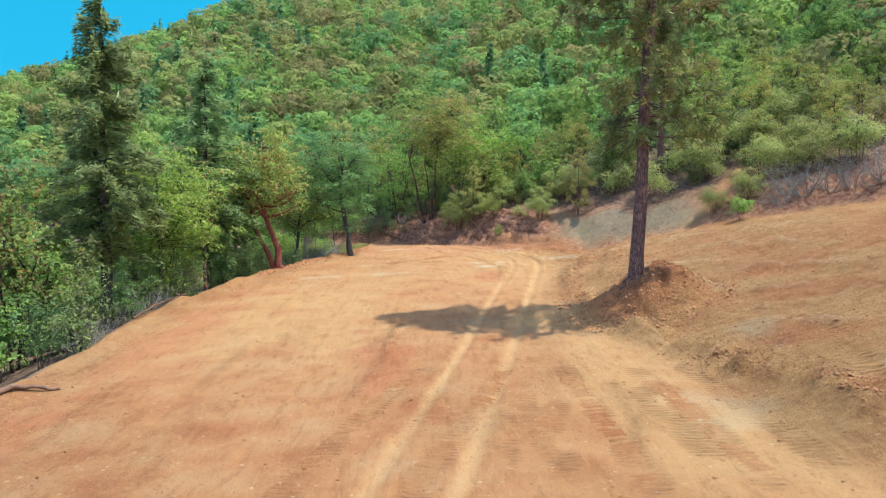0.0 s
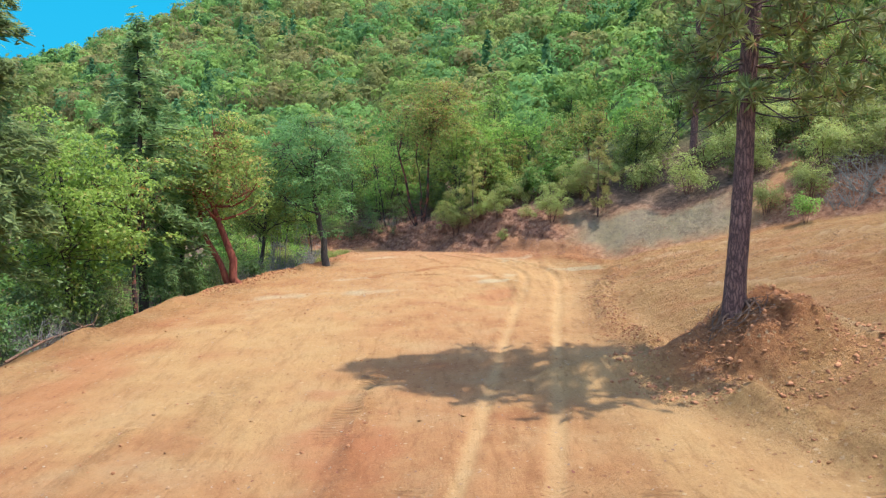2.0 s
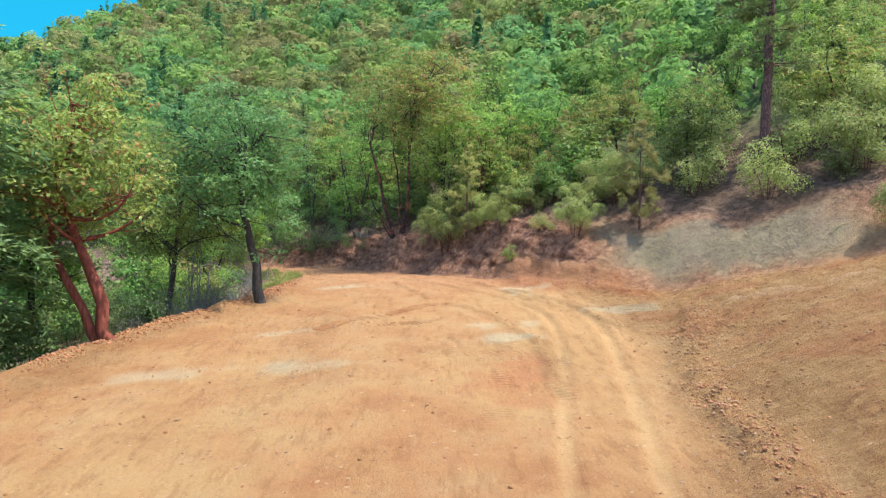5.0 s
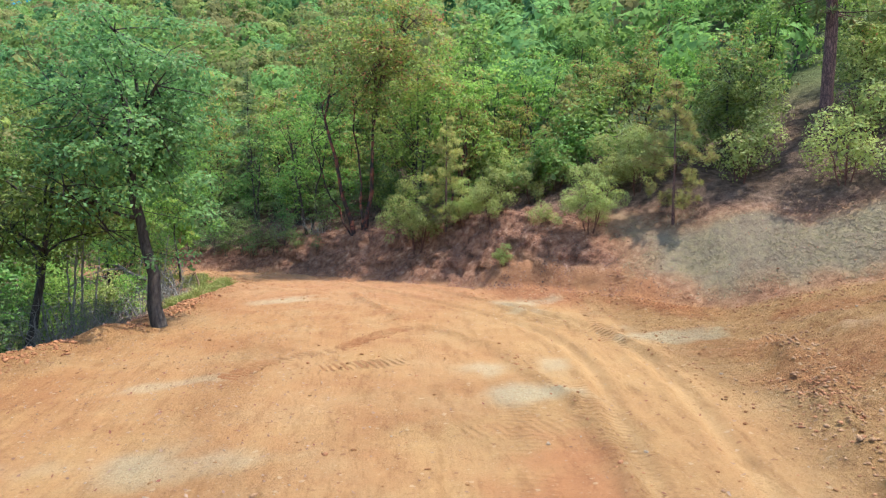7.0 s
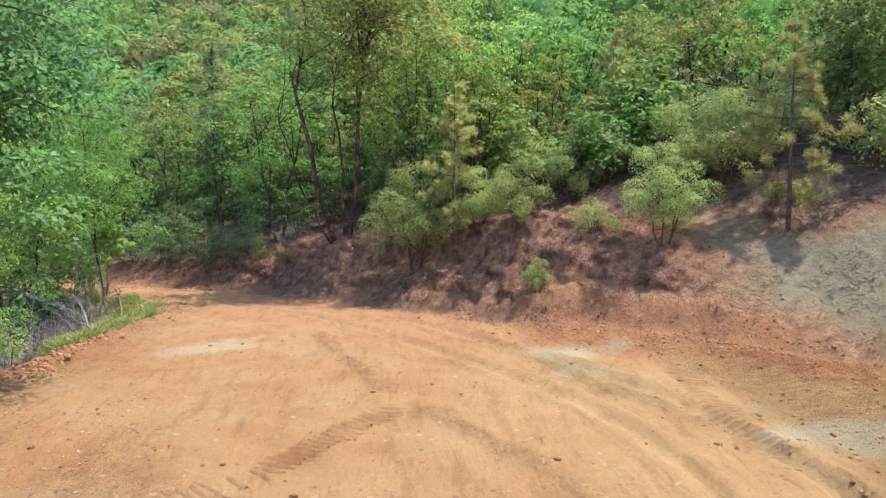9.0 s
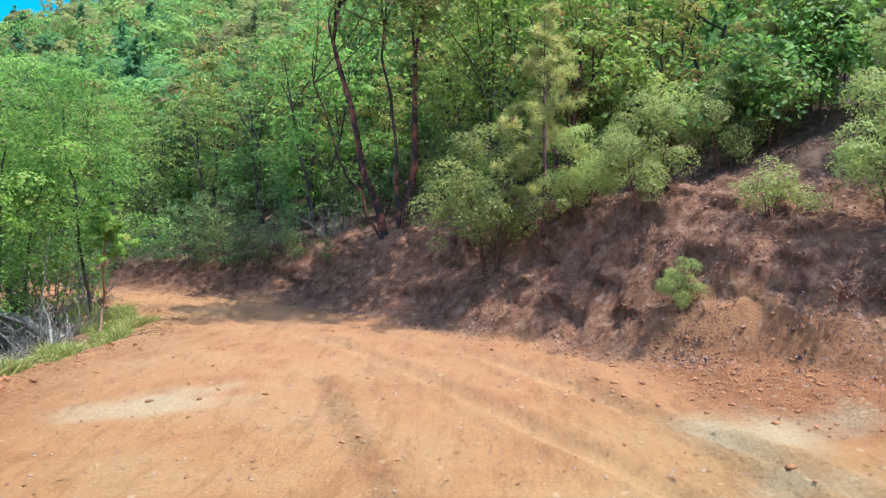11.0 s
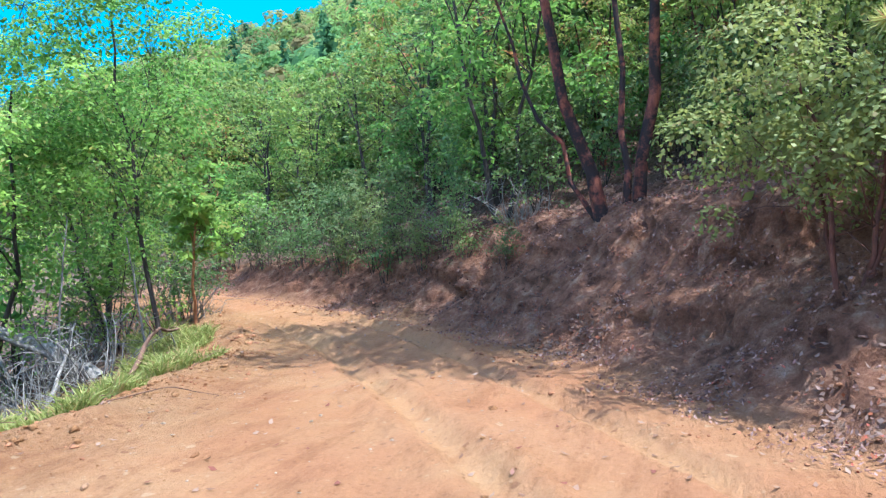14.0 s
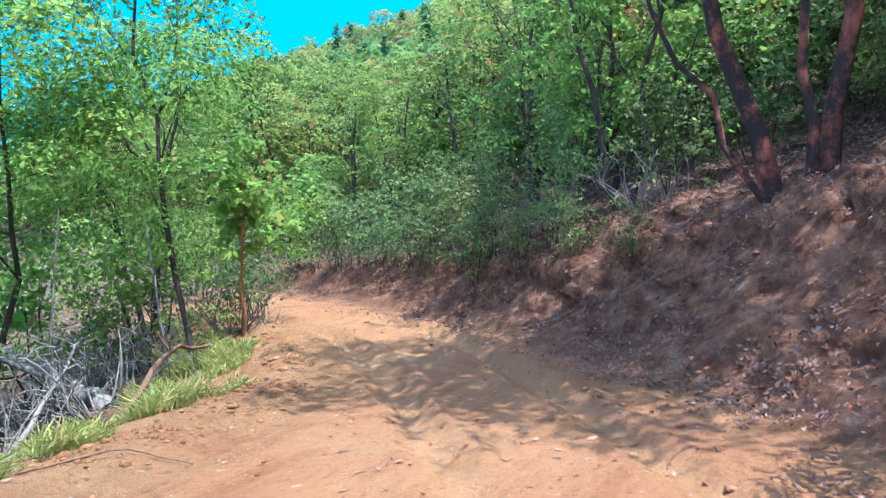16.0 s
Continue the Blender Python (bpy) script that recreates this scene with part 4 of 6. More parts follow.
def pine(name, label, seed, tall, clear, reach, whorls, trunk_r, needle, per_bough, needles, lean=(0, 0), dead=0, base_flare=1.5, sides=14, width=0.012, category="tree", leafmat=None, split=False):
    rng = np.random.default_rng(seed)
    tree = thing(name, label, category)
    k = 18
    f = np.linspace(0, 1, k)
    line = np.stack([lean[0] * f + 0.05 * trunk_r * rng.normal(size=k), lean[1] * f + 0.05 * trunk_r * rng.normal(size=k), -0.5 + (tall + 0.5) * f], -1)
    rad = trunk_r * (1 - 0.93 * f ** 1.1)
    rad[0] *= base_flare
    rad[1] *= 1 + 0.12 * (base_flare - 1)
    boughs, cs, ws, cuts = [tube(line, rad, sides, 0.05, rng)], [], [], []
    for z in np.linspace(clear, tall * 0.985, whorls):
        g = (z - clear) / (tall - clear)
        start = np.array([np.interp(z, line[:, 2], line[:, i]) for i in range(3)])
        for a in rng.uniform(0, 6.28, rng.integers(3, 6)):
            ln = reach * (1 - g) ** 0.6 * rng.uniform(0.5, 1.1) * min(1, 0.6 + 2 * g) + 0.15
            cuts.append((len(boughs), len(cs)))
            w = np.array([math.cos(a), math.sin(a), 0])
            t = np.linspace(0, 1, 6)[:, None]
            b = start + w * ln * t + np.array([0, 0, 1]) * ln * (-0.10 * t + (0.28 if g > 0.3 else 0.05) * t * t) + 0.03 * ln * rng.normal(size=(6, 3)) * t
            boughs.append(tube(b, np.maximum(trunk_r * np.linspace(0.15, 0.03, 6) * (0.5 + 0.5 * ln / reach), 0.006), 4))
            m = max(2, int(per_bough * ln / reach))
            for tt in rng.uniform(0.35, 1.0, m):
                p = np.array([np.interp(tt, t[:, 0], b[:, i]) for i in range(3)])
                o = unit(w + rng.normal(size=3) * 0.8)
                e = p + o * ln * 0.22 * rng.uniform(0.3, 1.0)
                boughs.append(tube(curve3(p, e, 3, 0.1, rng), np.array([0.014, 0.01, 0.006]) * max(0.4, reach / 3), 3))
                cs.append(e)
                ws.append(unit(o + np.array([0, 0, 0.4])))
    if split:
        part_np("trunk", boughs[0], BARK_PINE, tree, smooth=True)
        cuts.append((len(boughs), len(cs)))
        for (b0, c0), (b1, c1) in zip(cuts[:-1], cuts[1:]):
            bough = part_np("bough", joined(boughs[b0:b1]), BARK_PINE, tree, smooth=True)
            part_np("needles", tufts(np.array(cs[c0:c1]), np.array(ws[c0:c1]), needles, needle, width, rng), leafmat or PINE, bough, "long olive-green pine needles")
    else:
        part_np("trunk", joined(boughs), BARK_PINE, tree, smooth=True)
        part_np("crown", tufts(np.array(cs), np.array(ws), needles, needle, width, rng), leafmat or PINE, tree)
    if dead:
        for q in range(dead):
            z = rng.uniform(clear * 0.9, clear * 1.4)
            a = rng.uniform(0, 6.28)
            start = np.array([np.interp(z, line[:, 2], line[:, i]) for i in range(3)])
            ln = rng.uniform(0.5, 2.0)
            w = np.array([math.cos(a), math.sin(a), rng.uniform(-0.7, 0.1)])
            b = curve3(start, start + w * ln, 6, 0.25, rng)
            sticks = [tube(b, np.linspace(0.022, 0.006, 6), 4)]
            for h in range(2):
                s = b[rng.integers(2, 5)]
                sticks.append(tube(curve3(s, s + unit(w + rng.normal(size=3) * 0.8) * ln * 0.4, 4, 0.3, rng), np.linspace(0.01, 0.004, 4), 3))
            part_np("dead_branch", joined(sticks), BARK_DARK, tree, "thin bare dead branch below the crown")
    return tree


def put(tree, x, y, turn=0.0, size=1.0, sink=0.0):
    tree.matrix_basis = pose(x, y, hz(x, y) - sink, 0, 0, turn)
    tree.scale = (size, size, size)
    return tree


def another(tree, x, y, turn, size=1.0, sink=0.05):
    o = copy_thing(tree, pose(x, y, hz(x, y) - sink, 0, 0, turn))
    o.scale = (size, size, size)
    return o


# the lone pine on its mound
lone_pine = put(pine("ponderosa_pine", "tall lone pine with bare furrowed trunk on an earth mound", 4, 23.0, 4.6, 3.3, 30, 0.225, 0.30, 26, 26, (0.9, 0.2), 30, base_flare=1.2, width=0.022, split=True), *PINE_AT, sink=0.05)
# its fellow up the hill
second_pine = put(pine("ponderosa_pine", "slender dark-trunked pine among the shrubs on the hill", 9, 19.0, 4.5, 2.8, 20, 0.25, 0.32, 16, 19, (0.3, 0), 10, width=0.03), 16.0, 55.1)

# trees along the outer edge
fir_tree = put(conifer("douglas_fir", "dark green fir with drooping boughs below the road edge", 3, 14.6, 3.0, 2.6, 40, 96, 0.42, 0.26, FIR, BARK_DARK), -14.3, 31.5)
fir_two = put(conifer("douglas_fir", "pointed dark green fir among broad-leaved trees", 8, 13.6, 2.0, 3.6, 38, 50, 0.46, 0.22, FIR, BARK_DARK), -13.4, 42.2)
bright_oak = put(broadleaf("oak_tree", "bright green broad-leaved tree below the road edge", 12, 8.4, 0.8, 3.5, 84, 230, 0.16, 0.16, BRIGHT, BARK_DARK), -13.7, 35.6)
edge_madrone = put(broadleaf("madrone_tree", "olive-leaved madrone with red leaning twin trunks at the road edge", 23, 8.6, 2.2, 2.7, 80, 230, 0.145, 0.22, MADRONE, BARK_RUST, 2, (-0.9, 0.2),
                             lines=[((0.15, 0, -0.3), (-1.5, 0.1, 5.0), 0.23), ((-0.25, 0.2, -0.3), (-2.2, 0.6, 4.6), 0.17)], limbs=True), -9.5, 43.3)
edge_oak = put(broadleaf("oak_tree", "small oak with dark curved trunk and blue-green crown", 31, 9.0, 1.6, 3.1, 100, 290, 0.13, 0.18, BLUE_OAK, BARK_DARK, 1, (-0.9, 0.1),
                         lines=[((0.1, 0, -0.3), (-0.8, 0.2, 5.8), 0.2)], limbs=True), -6.1, 48.9)
slim_madrone = put(broadleaf("madrone_tree", "slim madrone with red trunk below the road edge", 24, 7.4, 2.4, 1.9, 50, 200, 0.15, 0.11, MADRONE, BARK_RED, 1, (-0.2, 0.3)), -12.5, 39.2)
dark_oak = put(broadleaf("oak_tree", "blue-green oak behind the first trees of the edge", 25, 9.0, 1.5, 2.6, 70, 190, 0.16, 0.15, OAK, BARK_DARK, 1), -12.6, 45.4)

# the trees above the cut bank
# crowns set forward of their trunks, added there to cast shade on the bank
bank_madrone = put(broadleaf("madrone_tree", "large madrone with several red and charred trunks above the bank", 26, 10.8, 4.6, 3.0, 80, 150, 0.14, 0.2, MADRONE, BARK_RED, 3, (0.0, -1.6),
                             lines=[((0, 0, -0.3), (-1.2, 0.3, 7.0), 0.11), ((0.3, 0.05, -0.3), (-0.1, 0.3, 6.5), 0.065), ((0.0, 0.05, -0.3), (-2.0, 0.3, 4.2), 0.05)], limbs=True, fill=0.8), -1.5, 63.8)
bank_madrone_two = put(broadleaf("madrone_tree", "straight madrone with dark-stained red trunk above the bank", 27, 11.0, 4.8, 2.7, 76, 160, 0.14, 0.17, MADRONE, BARK_RED, 1, (1.6, -2.9),
                                 lines=[((0, 0, -0.3), (0.5, -0.4, 7.5), 0.11)], limbs=True, fill=0.8), -1.0, 64.0)

for _s, _x, _y, _t, _r in ((51, 1.4, 63.9, 7.6, 2.7), (52, 4.2, 63.6, 6.8, 2.5), (53, 7.2, 63.8, 6.2, 2.5), (54, -3.9, 66.6, 7.8, 2.5), (55, 2.4, 66.0, 8.2, 2.8)):
    put(broadleaf("oak_tree", "tall leafy oak shading the cut bank", _s, _t, 1.0, _r, 56, 190, 0.145, 0.085, BRIGHT, BARK_DARK, 2, fill=0.8), _x, _y, 40 * _s)

# the trees by the narrow end of the road
road_oak = put(broadleaf("oak_tree", "slender oak with thin dark trunk and open bright green crown", 28, 7.7, 1.2, 2.6, 84, 470, 0.09, 0.05, BRIGHT, BARK_DARK, 1, (-0.4, -0.3), fill=1, limbs=True), -9.1, 62.3)
sapling = put(broadleaf("madrone_sapling", "thin madrone sapling with orange stem and large bright leaves", 29, 3.6, 0.9, 0.85, 22, 900, 0.15, 0.04, BRIGHT, BARK_ORANGE, 1, (0.15, 0)), -9.6, 63.9)
road_oak_two = put(broadleaf("oak_tree", "bright green oak overhanging the grassy road edge", 30, 7.8, 1.0, 2.7, 72, 470, 0.092, 0.08, BRIGHT, BARK_DARK, 2, (0.2, -0.2), fill=1, limbs=True), -11.2, 60.2)
road_oak_three = put(broadleaf("oak_tree", "leafy young oak crowding the bend of the road", 32, 6.8, 0.5, 2.3, 76, 320, 0.10, 0.09, BRIGHT, BARK_DARK, 2, fill=1.5), -12.4, 64.6)

# ---------------------------------------------------------------- woods
WRNG = np.random.default_rng(77)
# kinds that stand behind the first rows
oak_a = broadleaf("oak_tree", "green oak with rounded clumpy crown on the hillside", 41, 7.6, 0.5, 2.7, 64, 116, 0.225, 0.15, OAK, BARK_DARK)
oak_b = broadleaf("oak_tree", "slender green oak with open crown in the woods", 42, 8.6, 0.9, 2.3, 60, 140, 0.22, 0.12, OAK, BARK_DARK, 2)
mad_a = broadleaf("madrone_tree", "olive-green madrone with reddish stems in the woods", 43, 8.2, 1.2, 2.5, 62, 126, 0.22, 0.14, MADRONE, BARK_RED, 3)
mad_b = broadleaf("madrone_tree", "yellow-green madrone with crowded leaves in the woods", 44, 7.0, 0.5, 2.5, 48, 220, 0.155, 0.12, MADRONE, BARK_RED, 2)
fir_a = conifer("douglas_fir", "dark pointed fir standing among broad-leaved trees", 45, 11.5, 1.0, 2.9, 28, 26, 0.5, 0.2, FIR, BARK_DARK)
bush_a = broadleaf("understory_bush", "bush under the trees, shade painted into its dull green leaves", 46, 2.4, 0.1, 1.4, 22, 100, 0.18, 0.05, SHADED, BARK_DARK, 4, category="bush", clump_r=0.34, trunk_part="stem")
oak_near = broadleaf("oak_tree", "green oak with dense leaves close above the bank", 48, 8.0, 0.6, 2.4, 44, 230, 0.15, 0.12, OAK, BARK_DARK, 2, fill=1.8)
mad_near = broadleaf("madrone_tree", "yellow-green madrone with reddish stems close above the bank", 49, 7.8, 0.8, 2.3, 44, 230, 0.15, 0.12, MADRONE, BARK_RED, 3, fill=1.8)
bright_b = broadleaf("oak_tree", "low sunlit yellow-green oak with rounded crown on the hill", 50, 7.0, 0.4, 2.9, 46, 190, 0.165, 0.12, BRIGHT, BARK_DARK, 2)
KINDS = [oak_a, oak_b, mad_a, mad_b, fir_a]
placed = [(-14.3, 31.5), (-13.4, 42.2), (-13.7, 35.6), (-9.5, 43.3), (-6.1, 48.9), (16.0, 55.1), (-12.5, 39.2), (-12.6, 45.4), (-1.5, 63.8), (-0.65, 64.0), (1.4, 63.6), (4.2, 63.4), (7.2, 63.8), (-3.9, 66.6), (2.4, 65.6), (-9.1, 62.3), (-9.6, 63.9), (-11.2, 60.2), (-12.4, 64.6)]
first = {}


def stand(kind, x, y, size, sink=0.15):
    """Puts the model itself the first time and copies it after that."""
    placed.append((x, y))
    tagged(kind, group=kind["category"] + " of the wood" if kind["category"] == "tree" else kind.name.split(".")[0].replace("_", " ") + " thickets")
    if kind.name in first:
        return another(kind, x, y, WRNG.uniform(0, 360), size, sink)
    first[kind.name] = 1
    return put(kind, x, y, WRNG.uniform(0, 360), size, sink)


def free(x, y, gap):
    return all((x - a) ** 2 + (y - b) ** 2 > gap * gap for a, b in placed)


# the wood above the cut bank, and the trees down the fill slope
tries = 0
while len(placed) < 104 and tries < 6000:
    tries += 1
    x, y = WRNG.uniform(-48, 44), WRNG.uniform(46, 108)
    d_edge, d_toe = (float(v[0]) for v in ground_parts(np.array([x]), np.array([y])))
    low = 3.3 + 5.5 * float(sstep(3, 9, np.array(x))) * float(sstep(26, 16, np.array(x)))
    if not low < d_toe < 11 or abs(x) > 0.62 * y + 3:
        continue
    if not free(x, y, 2.3 if d_toe < 10 else 3.0):
        continue
    k = WRNG.choice(5, p=[0.28, 0.25, 0.2, 0.22, 0.05])
    if x > 7:
        k = 3
    kind = (oak_near, mad_near)[int(WRNG.integers(2))] if d_toe < 7 and -16 < x < 12 else KINDS[k]
    stand(kind, x, y, WRNG.uniform(0.75, 1.1) * (0.78 if d_toe < 7 and x > -3 else 1.0) * (0.75 if x > 6 else 1.0))
tries = 0
while len(placed) < 114 and tries < 3000:
    tries += 1
    x, y = WRNG.uniform(11, 36), WRNG.uniform(55, 74)
    if x < 0.62 * y and free(x, y, 3.0):
        stand((mad_b, bright_b, oak_a, oak_a, oak_b)[WRNG.choice(5)], x, y, WRNG.uniform(0.5, 0.8))
tries = 0
while len(placed) < 152 and tries < 6000:
    tries += 1
    x, y = WRNG.uniform(-46, -6), WRNG.uniform(19, 92)
    d_edge, d_toe = (float(v[0]) for v in ground_parts(np.array([x]), np.array([y])))
    if not 1.8 < d_edge < 24 or (y < 30 and d_edge < 5) or (54 < y < 70 and d_edge < 4.5) or abs(x) > 0.70 * y + 4:
        continue
    if not free(x, y, 2.6):
        continue
    k = WRNG.choice(5, p=[0.32, 0.31, 0.13, 0.16, 0.08])
    size = WRNG.uniform(0.75, 1.15) * (0.68 if y > 55 else 1.0)
    if 43 < y < 56 and d_edge < 5.5:
        placed.append((x, y))  # an open gap behind the curved oak
        continue
    stand(KINDS[k if y < 50 or k < 4 else 0], x, y, size)
tries, bushes = 0, 0
while bushes < 22 and tries < 5000:
    tries += 1
    x, y = WRNG.uniform(-26, 24), WRNG.uniform(22, 84)
    d_edge, d_toe = (float(v[0]) for v in ground_parts(np.array([x]), np.array([y])))
    if not (0.9 < d_edge < 7 and not 52 < y < 66 or 3.2 < d_toe < 9) or not free(x, y, 1.1) or 4 < x < 17:
        continue
    stand(bush_a, x, y, WRNG.uniform(0.5, 1.1), 0.05)
    bushes += 1


thicket = broadleaf("understory_thicket", "dull green leafy thicket filling the shade under the trees", 67, 3.4, 0.0, 1.7, 26, 120, 0.17, 0.05, OAK, BARK_DARK, 4, category="bush", clump_r=0.3, trunk_part="stem", fill=6)
tries, bushes = 0, 0
while bushes < 34 and tries < 6000:
    tries += 1
    x, y = WRNG.uniform(-22, 9), WRNG.uniform(58, 82)
    d_toe = float(ground_parts(np.array([x]), np.array([y]))[1][0])
    if not 4.2 < d_toe < 9.5 or not free(x, y, 1.25) or abs(x) > 0.45 * y:
        continue
    stand(thicket, x, y, WRNG.uniform(0.6, 1.15), 0.1)
    bushes += 1
tries, bushes = 0, 0
while bushes < 34 and tries < 6000:
    tries += 1
    x, y = WRNG.uniform(-26, -8), WRNG.uniform(18, 66)
    d_edge = float(ground_parts(np.array([x]), np.array([y]))[0][0])
    if not (5.0 if 44 < y < 54 else 2.2) < d_edge < 9 or not free(x, y, 1.3):
        continue
    # back from the edge by the narrow road, where dead brush stands in front
    stand(thicket, x - 4.5 * (y > 51 and d_edge < 6.5), y, WRNG.uniform(0.6, 1.1), 0.1)
    placed[-1] = (x, y)
    bushes += 1


bush_fine = broadleaf("understory_bush", "small-leaved green bush crowding the road edge", 47, 2.5, 0.1, 1.25, 19, 270, 0.095, 0.04, BRIGHT, BARK_DARK, 4, category="bush", clump_r=0.32, trunk_part="stem", spread=0.9)
# much the same bush again, with shade painted into darker leaves
bush_shade = broadleaf("understory_bush", "thicket above the cut bank, shade painted into its dull green leaves", 65, 2.6, 0.1, 1.3, 19, 270, 0.095, 0.04, SHADED, BARK_DARK, 5, category="bush", clump_r=0.3, trunk_part="stem", spread=0.9)
for _x, _y, _s in ((-10.4, 62.6, 1.0), (-11.2, 66.0, 0.8), (-13.2, 67.6, 0.9), (-10.6, 64.9, 0.6), (-11.8, 58.6, 0.8), (-10.2, 55.4, 0.7), (-10.6, 45.2, 0.8), (-12.2, 61.9, 1.2), (-15.5, 69.0, 1.0), (-17.5, 70.4, 1.1), (-14.6, 71.6, 0.9), (-18.0, 74.0, 1.1), (-20.5, 71.6, 1.2), (-16.4, 66.4, 1.2), (-13.4, 65.6, 1.0), (-3.0, 66.0, 0.8), (-5.2, 68.2, 0.9), (-7.6, 69.8, 0.8), (-1.9, 66.4, 0.9), (-4.2, 69.4, 1.0), (-6.4, 71.4, 1.0), (-9.8, 71.2, 0.9), (-8.6, 73.2, 1.1), (-2.6, 68.6, 1.1), (0.4, 66.4, 0.8), (-11.6, 73.4, 1.0), (2.9, 61.6, 0.6), (-0.6, 67.6, 0.9), (-5.6, 66.2, 0.5), (-6.8, 67.0, 0.55), (-8.4, 68.2, 0.6), (-10.0, 69.2, 0.6), (-11.4, 70.2, 0.6), (-4.4, 65.4, 0.45), (-12.8, 71.0, 0.7), (-3.4, 64.6, 0.35), (-7.4, 67.8, 0.7), (-6.4, 67.1, 0.6), (-9.0, 68.8, 0.8), (-10.6, 69.9, 0.8), (-5.0, 66.2, 0.6), (-12.2, 70.7, 0.9), (-13.9, 71.6, 0.9), (-8.2, 69.0, 0.8), (1.2, 62.6, 0.6), (0.3, 63.4, 0.5), (1.9, 64.4, 0.9), (0.5, 65.2, 0.9), (2.7, 63.2, 0.7), (-0.2, 66.0, 0.7), (-11.6, 56.0, 1.2), (-12.4, 58.2, 1.3), (-10.9, 53.6, 1.1), (-13.4, 24.6, 1.0), (-13.6, 27.4, 1.2), (-13.0, 30.0, 0.9), (-13.2, 33.4, 1.1), (-12.9, 35.6, 1.0), (-12.6, 37.6, 0.8), (-12.2, 40.6, 0.9), (-11.6, 42.6, 0.8), (-14.6, 22.0, 1.2), (-11.0, 44.4, 0.7), (-14.0, 58.0, 0.6), (-13.8, 60.0, 0.7), (-8.9, 55.0, 0.7)):
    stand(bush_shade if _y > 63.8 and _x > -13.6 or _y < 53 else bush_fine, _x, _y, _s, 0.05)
for _x, _y, _s in ((3.4, 61.2, 0.7), (8.2, 60.2, 0.5)):
    stand(mad_near, _x, _y, _s)


def cards(c, n, size, rng, spread=0.5):
    """One ragged three-cornered spray of leaves at each place."""
    m = len(c)
    n = unit(n + spread * rng.normal(size=(m, 3)))
    u = unit(np.cross(n, rng.normal(size=(m, 3))))
    v = np.cross(n, u)
    s = size * rng.uniform(0.6, 1.3, (m, 1))
    return np.stack([c + u * s * 0.62, c - u * s * 0.4 + v * s * 0.5, c - u * s * 0.35 - v * s * 0.5], 1).reshape(-1, 3), np.arange(3 * m).reshape(-1, 3)


